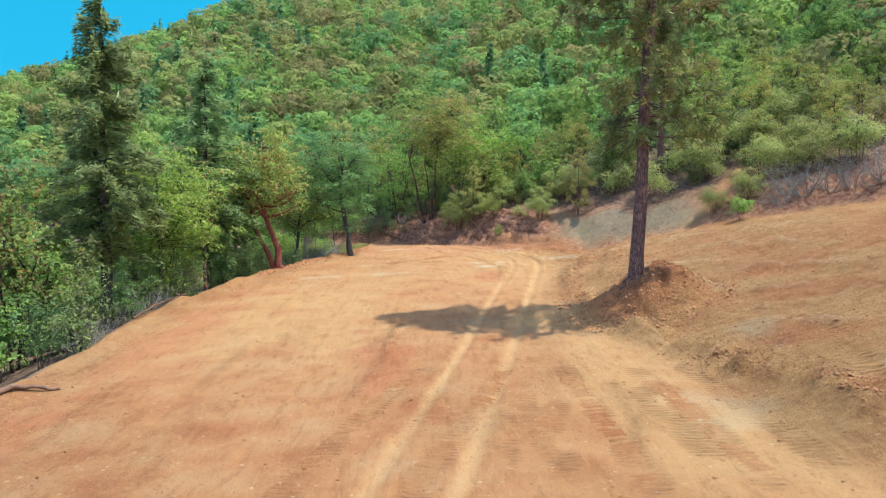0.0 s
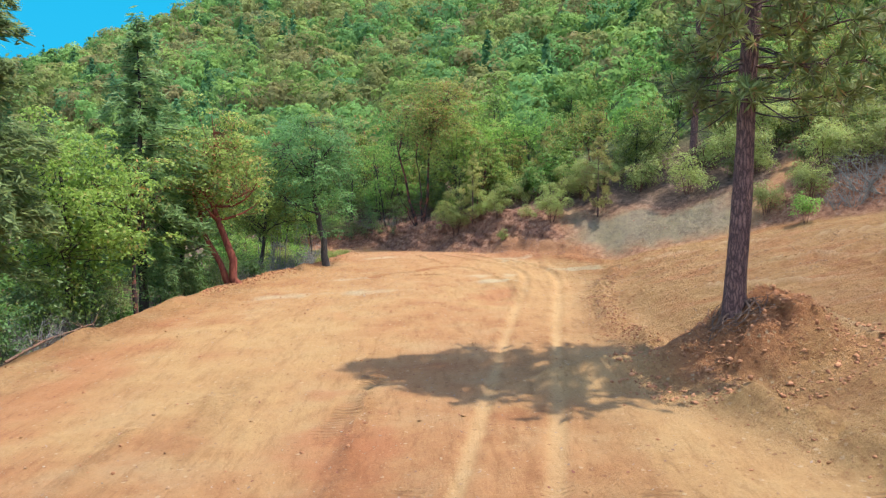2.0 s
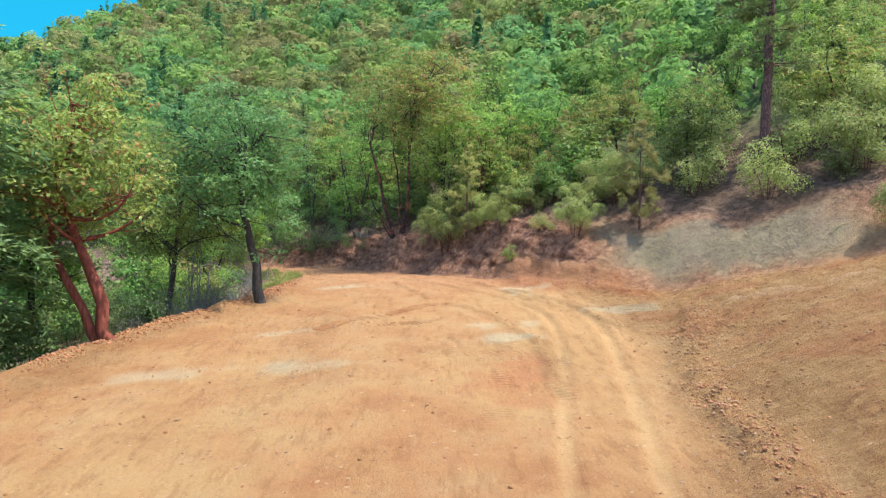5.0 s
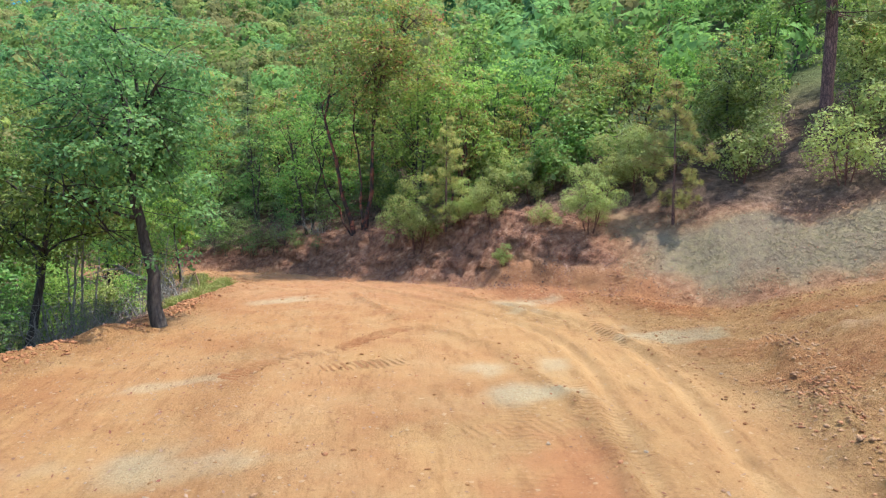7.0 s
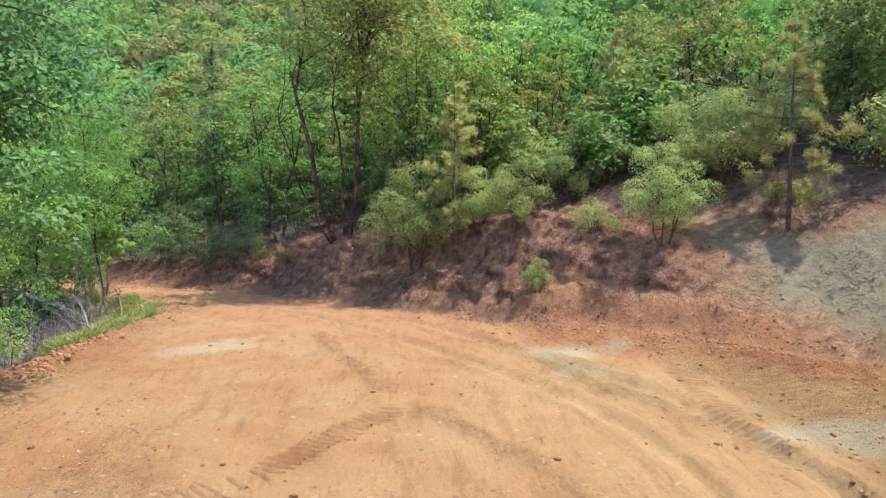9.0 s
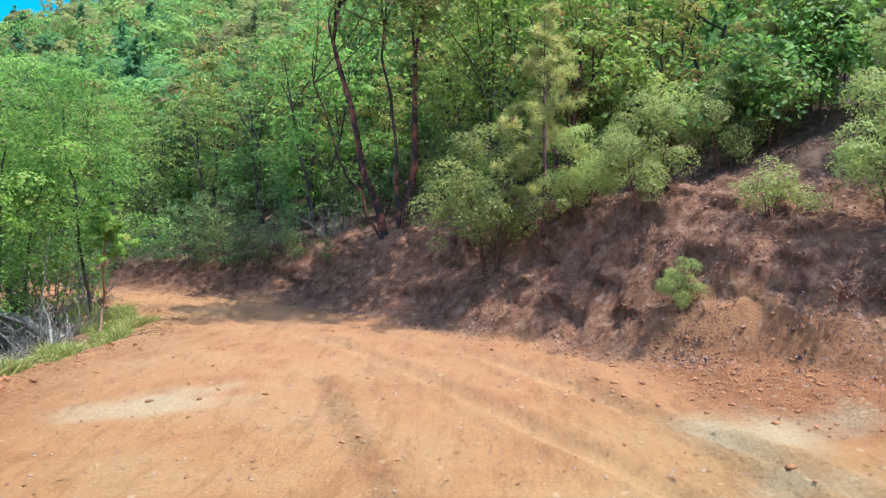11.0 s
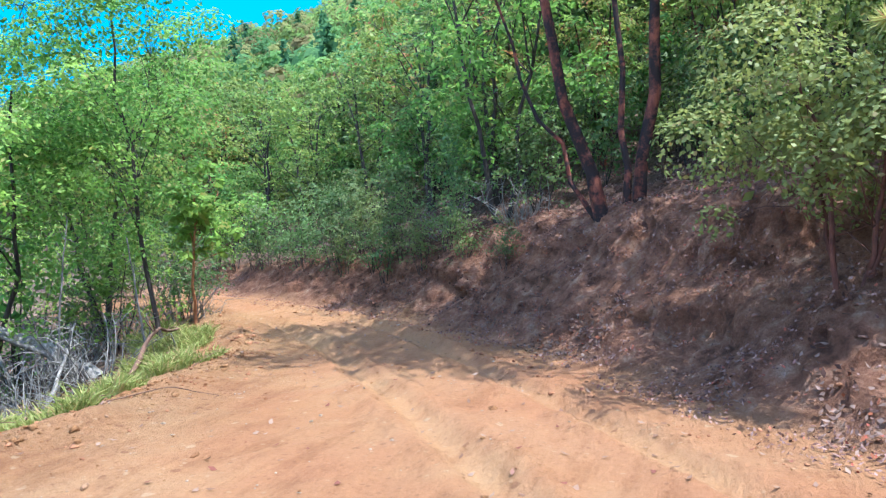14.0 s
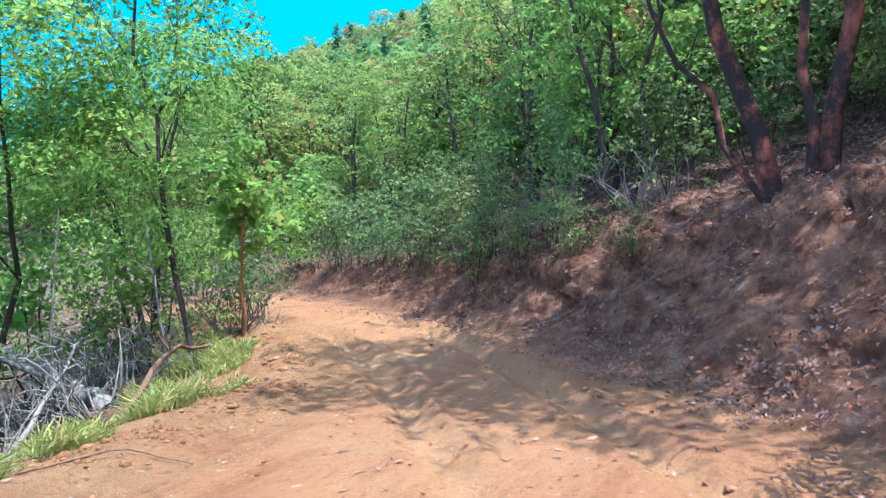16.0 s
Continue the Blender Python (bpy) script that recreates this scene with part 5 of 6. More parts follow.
def far_woods():
    """The forest farther up the hill: many crowns of loose sprays, each of a tint of its own."""
    rng = np.random.default_rng(5)
    spots = []
    y = 58.0
    while y < 345:
        gap = 4.1 + max(0, y - 70) * 0.02
        for x in np.arange(-0.72 * (y + 12), 0.66 * (y + 12), gap):
            spots.append((x + rng.uniform(-0.42, 0.42) * gap, y + rng.uniform(-0.42, 0.42) * gap))
        y += gap * 0.92
    for y in np.arange(-8, 62, 5.4):
        for x in np.arange(-62, -14, 5.4):
            spots.append((x + rng.uniform(-1.7, 1.7), y + rng.uniform(-1.7, 1.7)))
    spots = np.array(spots)
    dls, dts = ground_parts(spots[:, 0], spots[:, 1])
    keep = ((dts > 9) | (spots[:, 0] < -16) & (dts > 3) | (dls > 22) | (dls > 8.5) & (spots[:, 1] < 62)) & (dts < 280)
    spots = spots[keep]
    zs = height(spots[:, 0], spots[:, 1])
    pieces, tones = [], []
    for (x, y), z in zip(spots, zs):
        if y < 95 and not free(x, y, 2.3):
            continue
        far = min(1, max(0, (y - 75) / 200))
        if rng.uniform() < 0.03 + 0.02 * far + 0.03 * (x < -25) and y > 88:
            # a fir: whorls of drooping sprays, ragged, to a point
            tall, r = rng.uniform(7, 10.5), rng.uniform(2.2, 3.3)
            wh, arms, on = int(20 - 5 * far), 5, 3
            f = np.repeat(np.linspace(0.04, 0.98, wh) + rng.uniform(-0.02, 0.02, wh), arms * on)
            a = np.repeat(rng.uniform(0, 6.28, wh * arms), on)
            out = np.repeat(rng.uniform(0.45, 1.3, wh * arms), on) * np.tile(np.linspace(0.3, 0.95, on), wh * arms)
            m = len(f)
            rad = r * (1 - f) ** 0.8 * out + 0.05
            c = np.stack([x + rad * np.cos(a), y + rad * np.sin(a), z + tall * f - 0.35 * rad * out], -1) + 0.12 * rng.normal(size=(m, 3))
            nn = np.stack([0.8 * np.cos(a), 0.8 * np.sin(a), np.full(m, 0.8)], -1)
            leafy = [cards(c, nn, 1.15 - 0.7 * f[:, None], rng, 0.45)]
            tone = rng.uniform(0.88, 1.0)
        else:
            # a broad crown: billows of sprays over larger ones within
            wide = 1 + 0.35 * far
            tall, r = rng.uniform(4.4, 8.2), rng.uniform(2.2, 4.2) * wide
            k, m = int(13 - 4 * far), int(34 - 16 * min(1, 1.3 * far))
            d = unit(rng.normal(size=(k, 3)) + np.array([0, 0, 0.45]))
            mid = np.array([x, y, z + tall * 0.5])
            cc = mid + d * np.array([r, r, tall * 0.46]) * rng.uniform(0.55, 0.85, (k, 1))
            dd = unit(rng.normal(size=(k, m, 3)) + d[:, None] * 0.9 + np.array([0, 0, 0.4]))
            puff = rng.uniform(0.3, 0.46, (k, 1, 1)) * r
            c = (cc[:, None] + dd * np.array([1, 1, 0.75]) * puff * rng.uniform(0.75, 1.05, (k, m, 1))).reshape(-1, 3)
            n = dd.reshape(-1, 3) + 0.5 * unit((c - mid) / np.array([r, r, tall * 0.5]))
            inner = mid + unit(rng.normal(size=(48, 3))) * np.array([r, r, tall * 0.45]) * rng.uniform(0.25, 0.6, (48, 1))
            leafy = [cards(c, n, 0.43 + 0.42 * far, rng, 0.25), cards(inner, inner - mid + np.array([0, 0, 0.5]), (0.6 + 0.4 * far) * wide, rng, 0.4)]
            tone = rng.uniform(0.0, 0.24) if rng.uniform() < 0.22 + 0.16 * far else np.clip(rng.normal(0.56, 0.22), 0.2, 0.87)
        pieces += leafy
        tones.append(np.full(sum(len(q[0]) for q in leafy), tone, np.float32))
    v, f = joined(pieces)
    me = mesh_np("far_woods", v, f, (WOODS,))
    me.attributes.new("tone", "FLOAT", "POINT").data.foreach_set("value", np.concatenate(tones))
    return tagged(new("far_woods", me), "mixed green and olive forest covering the far hillside", "forest", "", "stuff")


far_woods()

# ---------------------------------------------------------------- shrubs and small trees of the cut bank
bush_big = broadleaf("manzanita_bush", "pale green manzanita with dark red stems on the cut bank", 61, 2.9, 0.15, 1.5, 18, 440, 0.105, 0.07, SHRUB, BARK_SHRUB, 4, spread=0.4, up=0.6, flat=0.8, category="bush", clump_r=0.36, trunk_part="stem", inner_leaf=0.22)
bush_near = broadleaf("manzanita_bush", "dense pale green manzanita with dark red stems on the cut bank", 64, 2.8, -0.05, 1.4, 22, 2300, 0.06, 0.06, SHRUB, BARK_SHRUB, 4, spread=0.5, up=0.5, flat=0.85, category="bush", clump_r=0.27, trunk_part="stem", fill=9, inner_leaf=0.14)
bush_mid = broadleaf("manzanita_bush", "yellow-green manzanita bush on the cut bank", 62, 2.2, 0.1, 1.35, 15, 440, 0.102, 0.06, SHRUB, BARK_SHRUB, 4, spread=0.4, up=0.6, flat=0.8, category="bush", clump_r=0.38, trunk_part="stem", inner_leaf=0.22)
pine_small = pine("young_pine", "young pine with long pale needles on the bank", 63, 5.3, 0.9, 1.35, 14, 0.07, 0.22, 7, 72, base_flare=1.1, sides=8, width=0.007, leafmat=YOUNG_NEEDLE)
for kind, spots in ((bush_near, [(1.25, 59.4, 1.12), (7.0, 54.1, 0.85), (4.0, 57.0, 0.74), (3.1, 58.5, 0.68), (5.7, 57.9, 0.72), (6.9, 58.7, 0.75), (4.1, 54.8, 0.3), (8.1, 56.2, 0.85), (9.1, 55.6, 0.9)]),
                    (bush_big, [ (17.6, 51.0, 1.1), (9.6, 57.2, 0.8), (5.0, 60.4, 0.9), (10.6, 55.8, 0.7), (19.8, 53.0, 1.2), (21.4, 51.4, 1.15), (23.8, 52.2, 1.3), (18.4, 55.6, 1.3), (26.4, 52.0, 1.3), (14.0, 57.6, 1.2), (18.6, 45.6, 0.75), (21.0, 45.8, 0.9), (22.8, 45.4, 1.0), (16.9, 46.6, 0.65), (24.8, 44.8, 1.1), (20.2, 47.2, 1.0), (23.4, 47.8, 1.1)]),
                    (bush_mid, [(14.6, 51.6, 1.0), (12.3, 54.0, 1.05), (16.4, 53.6, 1.2), (12.0, 58.0, 1.0), (5.6, 55.3, 0.4), (-14.2, 56.4, 0.7), (-14.6, 61.8, 0.9), (-9.9, 55.4, 0.9), (21.8, 49.6, 0.9), (18.0, 50.4, 0.8), (10.3, 57.5, 0.7)]),
                    (pine_small, [(2.4, 59.0, 0.86), (9.7, 53.4, 0.9), (7.6, 60.4, 0.8)])):
    for x, y, s in spots:
        stand(kind, x, y, s, 0.03)
yellow_shrub = broadleaf("yellow_green_shrub", "small bright yellow-green shrub at the foot of the slope", 66, 1.5, 0.05, 0.85, 20, 420, 0.09, 0.03, BRIGHT, BARK_SHRUB, 4, category="bush", clump_r=0.34, trunk_part="stem")
put(yellow_shrub, 17.5, 43.7, 0, 0.95)

# ---------------------------------------------------------------- stones, clods, litter, grass, dead wood
DRNG = np.random.default_rng(303)
_ico = bmesh.new()
bmesh.ops.create_icosphere(_ico, subdivisions=1, radius=1.0)
ICO_V = np.array([v.co[:] for v in _ico.verts])
ICO_F = np.array([[v.index for v in f.verts] for f in _ico.faces])
_ico.free()


def earth_material(name, dark, light, scale=18):
    m, n, l, b = material(name, 0.95, 0.12)
    co = n.new("ShaderNodeTexCoord").outputs["Object"]
    geo = n.new("ShaderNodeNewGeometry")
    no = noise_tex(n, l, scale, 6, 0.7, co)
    r = ramp(n, [(0.3, dark), (0.7, light)])
    l.new(math_node(n, l, "ADD", math_node(n, l, "MULTIPLY", no.outputs[0], 0.6), math_node(n, l, "MULTIPLY", geo.outputs["Random Per Island"], 0.4)), r.inputs[0])
    l.new(r.outputs[0], b.inputs["Base Color"])
    bp = n.new("ShaderNodeBump")
    bp.inputs["Strength"].default_value, bp.inputs["Distance"].default_value = 0.6, 0.02
    l.new(no.outputs[0], bp.inputs["Height"])
    l.new(bp.outputs[0], b.inputs["Normal"])
    return m


PALE_STONE = earth_material("pale_stone", (0.2, 0.145, 0.095), (0.31, 0.24, 0.17))
RED_CLOD = earth_material("red_clod", (0.2, 0.087, 0.043), (0.33, 0.155, 0.077))
TAN_CLOD = earth_material("tan_clod", (0.203, 0.109, 0.0585), (0.343, 0.211, 0.117))
LITTER = leaf_material("dry_leaf", (0.075, 0.043, 0.033), (0.15, 0.095, 0.068), (0.27, 0.19, 0.145), (0.24, 0.09, 0.045), 0.1, glow=0.1, gloss=0.04)


def lumps(xy, size, sink=0.3, flat=0.55):
    """Irregular lumps lying on the ground, joined."""
    n = len(xy)
    z = height(xy[:, 0], xy[:, 1])
    s = np.asarray(size).reshape(-1, 1, 1) * DRNG.uniform(0.65, 1.35, (n, 1, 3)) * np.array([1, 1, flat])
    v = ICO_V[None] * (1 + 0.3 * np.clip(DRNG.normal(size=(n, len(ICO_V), 1)), -2, 1.5)) * s
    a = DRNG.uniform(0, 6.28, n)
    c, q = np.cos(a)[:, None], np.sin(a)[:, None]
    v = np.stack([v[..., 0] * c - v[..., 1] * q, v[..., 0] * q + v[..., 1] * c, v[..., 2]], -1)
    tx, ty = torn_xy(xy[:, 0], xy[:, 1], z)
    v = v + np.stack([tx, ty, z + np.asarray(size) * flat * (1 - sink) * 0.6], -1)[:, None]
    f = ICO_F[None] + (np.arange(n) * len(ICO_V))[:, None, None]
    return v.reshape(-1, 3), f.reshape(-1, 3)


def scatter(n, box, keep):
    """n places in a box of the plan where keep(x, y, d_edge, d_toe) is above chance."""
    out = np.zeros((0, 2))
    while len(out) < n:
        p = np.stack([DRNG.uniform(box[0], box[1], 4 * n), DRNG.uniform(box[2], box[3], 4 * n)], -1)
        dl, dt = ground_parts(p[:, 0], p[:, 1])
        out = np.concatenate([out, p[keep(p[:, 0], p[:, 1], dl, dt) > DRNG.uniform(size=len(p))]])
    return out[:n]


def sizes(n, small, large):
    return small * (large / small) ** (DRNG.uniform(size=n) ** 2.2)


def stuff(name, geo, mat, label, category, smooth=False):
    return tagged(new(name, mesh_np(name, geo[0], geo[1], (mat,), smooth)), label, category, "", "stuff")


def on_pad(x, y, dl, dt):
    return ((dl < -0.1) & (dt < -0.1)) * (0.12 + 0.5 * (x < -2) * (y > 34) + 0.05 * (y > 50) + 0.25 * vnoise(x * .4, y * .4, 5) ** 2) * (1 - 0.5 * (y > 52))


stuff("gravel", lumps(scatter(3000, (-12, 8, 9, 67), on_pad), sizes(3000, 0.007, 0.022)), PALE_STONE, "small pale stones strewn over the orange earth", "gravel")


def clod_zone(x, y, dl, dt):
    d1, _ = away(x, y, BERM)
    d2, _ = away(x, y, BERM_TWO)
    m = np.hypot(x - PINE_AT[0], y - PINE_AT[1])
    return ((dl < 0.3) & (dt < 1.2)) * np.clip(0.5 * np.exp(-(np.min([np.abs(away(x, y, q)[0]) for q in CRUMBLED], 0) / 0.2) ** 2) + 0.9 * np.exp(-(d1 / 0.7) ** 2) + 0.8 * np.exp(-(d2 / 0.7) ** 2) + 1.0 * sstep(3.2, 1.2, m) + 0.10 * (x > 6.5) + 0.7 * np.exp(-((dt + 0.2) / 0.6) ** 2) * (x < 12) + 0.9 * (x > 3.6) * (x < 9) * (dt > -1.6) * (dt < 0.2) * (y > 44)
                                               + 0.6 * np.exp(-((dl + 0.8) / 0.35) ** 2) * (y > 53) + 0.35 * np.exp(-((dl + 0.5) / 0.7) ** 2) + 0.02, 0, 1)


stuff("clods", lumps(scatter(5200, (-13, 16, 9, 68), clod_zone), sizes(5200, 0.011, 0.045), 0.6), RED_CLOD, "red-brown clods of torn earth", "clods")
stuff("loose_earth", lumps(scatter(3400, (-12, 18, 9, 68), lambda x, y, dl, dt: ((dl < 0) & (dt < 0.4)) * (0.08 + 0.25 * (x > 5.5) + 0.6 * (x > 5.5) * (x < 10.5) * (y > 33) * (y < 52))), sizes(3400, 0.012, 0.05)), g_m, "tan crumbs of loose earth", "clods")



def berm_zone(x, y, dl, dt):
    d1, _ = away(x, y, BERM)
    d2, _ = away(x, y, BERM_TWO)
    return np.clip(np.exp(-(d1 / 0.4) ** 2) + np.exp(-(d2 / 0.4) ** 2), 0, 1) * sstep(0.3, 0.6, vnoise(x * 0.9, y * 0.9, 17))


stuff("berm_clods", lumps(scatter(3600, (4, 17, 6, 47), berm_zone), sizes(3600, 0.01, 0.042), 0.7, 0.7), RED_CLOD, "row of red clods pushed up along the foot of the dirt slope", "clods")
_a, _r = DRNG.uniform(0, 6.28, 1500), 2.6 * DRNG.uniform(0.1, 1, 1500) ** 0.6
stuff("mound_clods", lumps(np.stack([PINE_AT[0] + 0.3 + _r * np.cos(_a) * 1.15, PINE_AT[1] + _r * np.sin(_a)], -1), sizes(1500, 0.014, 0.07), 0.9, 0.7), RED_CLOD, "large red clods on the mound of the pine", "clods")



def slope_zone(x, y, dl, dt):
    d2, _ = away(x, y, BERM_TWO)
    return (dt < 0.2) * (x > 5) * (np.exp(-(d2 / 0.55) ** 2) + 0.35 * sstep(7.5, 9.5, x) * sstep(0.4, 0.65, vnoise(x * 0.8, y * 0.8, 27)))


stuff("slope_clods", lumps(scatter(3600, (5, 17, 32, 49), slope_zone), sizes(3600, 0.01, 0.045), 0.6, 0.7), TAN_CLOD, "tan lumps of earth strewn over the torn dirt slope", "clods")

BANK_CLOD = earth_material("bank_clod", (0.08, 0.044, 0.032), (0.216, 0.12, 0.084))
stuff("bank_clods", lumps(scatter(2000, (-13, 9, 48, 74), lambda x, y, dl, dt: ((dt > -0.3) & (dt < 3.2)) * (0.25 + 0.75 * sstep(0.35, 0.65, vnoise(x * 1.4, y * 1.4, 14)))), sizes(2000, 0.012, 0.042), 1.3, 0.7), BANK_CLOD, "brown lumps of earth breaking from the cut bank", "clods")


def apron(x, y, dl, dt):
    return (x > 3.4) * (x < 14) * (y > 44) * np.exp(-((dt + 0.3) / 0.5) ** 2) * (0.3 + 0.7 * sstep(0.35, 0.6, vnoise(x * 0.9, y * 0.9, 24)))


stuff("rubble", lumps(scatter(420, (3, 14, 44, 57), apron), sizes(420, 0.014, 0.05), 0.6, 0.6), RED_CLOD, "broken red-brown rubble at the foot of the grey slope", "rubble")


def tread_prints():
    """Ridges pressed up by crawler treads, in rows across each print."""
    out = []
    for line, half in (([(-1.0, 9.5), (0.65, 15.2), (1.5, 18.5)], 0.27), ([(-3.1, 9.5), (-1.6, 15.5), (-0.9, 18)], 0.27), ([(3.2, 11), (3.0, 17.5)], 0.26), ([(5.0, 11), (4.8, 16.8)], 0.26), ([(1.9, 12), (1.7, 15.5)], 0.22),
                       ([(-1.4, 43.7), (0.0, 44.2)], 0.36), ([(-3.2, 43.2), (-2.3, 44.6), (-1.0, 45.7), (0.4, 48.0)], 0.3), ([(1.8, 13.2), (2.4, 15.4)], 0.28)):
        pts = np.array(line, float)
        seg = np.linalg.norm(np.diff(pts, axis=0), axis=1)
        total = seg.sum()
        cum = np.concatenate([[0], np.cumsum(seg)])
        for s in np.arange(0.1, total, 0.15):
            if DRNG.uniform() < 0.18:
                continue
            x, y = np.interp(s, cum, pts[:, 0]), np.interp(s, cum, pts[:, 1])
            k = min(len(seg) - 1, int(np.searchsorted(cum, s)) - 1)
            d = (pts[k + 1] - pts[k]) / seg[k]
            n = np.array([-d[1], d[0]])
            a = DRNG.uniform(-1, -0.55) * half
            b = DRNG.uniform(0.55, 1) * half
            t = np.linspace(a, b, 5)
            row = []
            for q in t:
                px, py = x + n[0] * q + DRNG.normal() * 0.008, y + n[1] * q + DRNG.normal() * 0.008
                h = DRNG.uniform(0.03, 0.055) * (1 - (abs(q) / half) ** 4 * 0.6)
                g = hz(px, py)
                row += [(px - d[0] * 0.05, py - d[1] * 0.05, g - 0.02), (px, py, g + h), (px + d[0] * 0.05, py + d[1] * 0.05, g - 0.02)]
            f = []
            for i in range(4):
                f += [(3 * i, 3 * i + 1, 3 * i + 4, 3 * i + 3), (3 * i + 1, 3 * i + 2, 3 * i + 5, 3 * i + 4)]
            out.append((np.array(row), np.array(f)))
    return joined(out)


stuff("tread_prints", tread_prints(), g_m, "crawler tread ridges pressed into the orange earth", "tread prints")

# stones large enough to count, six shapes
STONES = [mesh_np("stone", ICO_V * (1 + 0.22 * DRNG.normal(size=(len(ICO_V), 1))) * DRNG.uniform(0.6, 1.3, 3) * np.array([1, 1, 0.6]), ICO_F, (m,)) for m in (TAN_CLOD, TAN_CLOD, RED_CLOD, RED_CLOD, PALE_STONE, TAN_CLOD)]
for _k, (_x, _y) in enumerate(scatter(110, (-10, 14, 12, 66), lambda x, y, dl, dt: ((dl < -0.3) & (dt < 0.3)) * (0.08 + 0.6 * (x > 6) * (y < 48) + 0.7 * np.exp(-((dt + 0.5) / 0.7) ** 2) + 0.4 * np.exp(-((dl + 0.8) / 0.4) ** 2)))):
    _s = float(DRNG.uniform(0.025, 0.055) * (0.7 if _y > 54 else 1.0))
    _o = tagged(new("stone", STONES[_k % 6]), ("rough dusty tan stone lying on the bare earth", "red clod of earth lying on the graded ground", "pale stone lying on the bare earth")[(0, 0, 1, 1, 2, 0)[_k % 6]], "stone", "stones on the earth")
    _o.matrix_basis = pose(_x, _y, hz(_x, _y) + 0.2 * _s, 0, 0, DRNG.uniform(0, 360)) @ Matrix.Scale(_s, 4)


# fallen leaves on the bank and under the trees
def litter_zone(x, y, dl, dt):
    return ((dt > -0.5) & (dt < 5.0)) * (0.08 + 0.92 * sstep(0.45, 0.65, vnoise(x * 1.2, y * 1.2, 6)) + 0.6 * (dt > 1.2) * (x < 5) * (x > -7)) * (1 - 0.93 * ((x > 7.5) & (dt < 5.5))) + ((dl > 0) & (dl < 3)) * 0.3


_p = scatter(40000, (-14, 14, 46, 71), litter_zone)
_n = len(_p)
_e = 0.05
_g = np.stack([-(height(_p[:, 0] + _e, _p[:, 1]) - height(_p[:, 0] - _e, _p[:, 1])) / (2 * _e), -(height(_p[:, 0], _p[:, 1] + _e) - height(_p[:, 0], _p[:, 1] - _e)) / (2 * _e), np.ones(_n)], -1)
_h = height(_p[:, 0], _p[:, 1])
_c = np.stack([*torn_xy(_p[:, 0], _p[:, 1], _h), _h], -1) + unit(_g) * 0.035
stuff("leaf_litter", leaves(_c, unit(_g), 0.046, 0.022, DRNG, 0.4), LITTER, "dry brown and tan leaves covering the cut bank", "leaf litter")


PALE_LEAF = leaf_material("bleached_leaf", (0.21, 0.13, 0.075), (0.29, 0.2, 0.125), (0.37, 0.28, 0.19), (0.22, 0.1, 0.06), 0.15, glow=0.1, gloss=0.04)
_p = scatter(3200, (-11, 8, 16, 67), lambda x, y, dl, dt: ((dl < 0) & (dt < 0.2)) * (0.08 + 0.5 * sstep(34, 44, y) * sstep(52, 47, y) * sstep(1, -4, x) + 0.08 * (y > 48) + 0.2 * np.exp(-((dt + 0.6) / 0.8) ** 2)))
stuff("fallen_leaves", leaves(np.stack([_p[:, 0], _p[:, 1], height(_p[:, 0], _p[:, 1]) + 0.018], -1), np.repeat(np.array([[0, 0, 1.0]]), len(_p), 0), 0.075, 0.04, DRNG, 0.25), PALE_LEAF, "bleached dry leaves scattered over the earth road", "leaf litter")


_p = scatter(3800, (-9, 7, 53, 68), lambda x, y, dl, dt: ((dt > -0.2) & (dt < 5.0)) * sstep(0.5, 0.66, vnoise(x * 1.7, y * 1.7, 28)) * (0.4 + 0.6 * (dt < 0.8)))
_h = height(_p[:, 0], _p[:, 1])
_g = np.stack([-(height(_p[:, 0] + _e, _p[:, 1]) - height(_p[:, 0] - _e, _p[:, 1])) / (2 * _e), -(height(_p[:, 0], _p[:, 1] + _e) - height(_p[:, 0], _p[:, 1] - _e)) / (2 * _e), np.ones(len(_p))], -1)
stuff("madrone_leaves", leaves(np.stack([*torn_xy(_p[:, 0], _p[:, 1], _h), _h], -1) + unit(_g) * 0.04, unit(_g), 0.075, 0.036, DRNG, 0.6), LITTER, "curled tan and rust madrone leaves drifted on the cut bank", "leaf litter")


def sticks_np(n, zone, box, ln, r, lift=0.1):
    out = []
    for x, y in scatter(n, box, zone):
        a, l = DRNG.uniform(0, 6.28), DRNG.uniform(0.4, 1.0) * ln
        x2, y2 = x + math.cos(a) * l, y + math.sin(a) * l
        p, q = np.array([x, y, hz(x, y) + 0.02]), np.array([x2, y2, hz(x2, y2) + 0.02 + DRNG.uniform(0, lift)])
        out.append(tube(curve3(p, q, 5, 0.15, DRNG), r * np.linspace(1, 0.4, 5), 4))
    return joined(out)


stuff("twigs", sticks_np(260, lambda x, y, dl, dt: ((dt > 0.4) & (dt < 5) & (x < 8)) * (0.25 + 0.75 * sstep(0.5, 0.65, vnoise(x * 0.8, y * 0.8, 18))) + ((dl > -0.4) & (dl < 2.5)) * 0.8, (-13, 10, 42, 70), 0.8, 0.007, 0.12), ROOT, "grey fallen twigs on the bank and road edge", "twigs")

stuff("edge_clods", lumps(scatter(420, (-9.5, -4.5, 53, 64), lambda x, y, dl, dt: np.exp(-((dl + 0.65) / 0.4) ** 2) * sstep(0.3, 0.6, vnoise(x * 1.1, y * 1.1, 19))), sizes(420, 0.014, 0.05), 0.6, 0.65), g_m, "broken red clods heaped between the grass and the road", "clods")

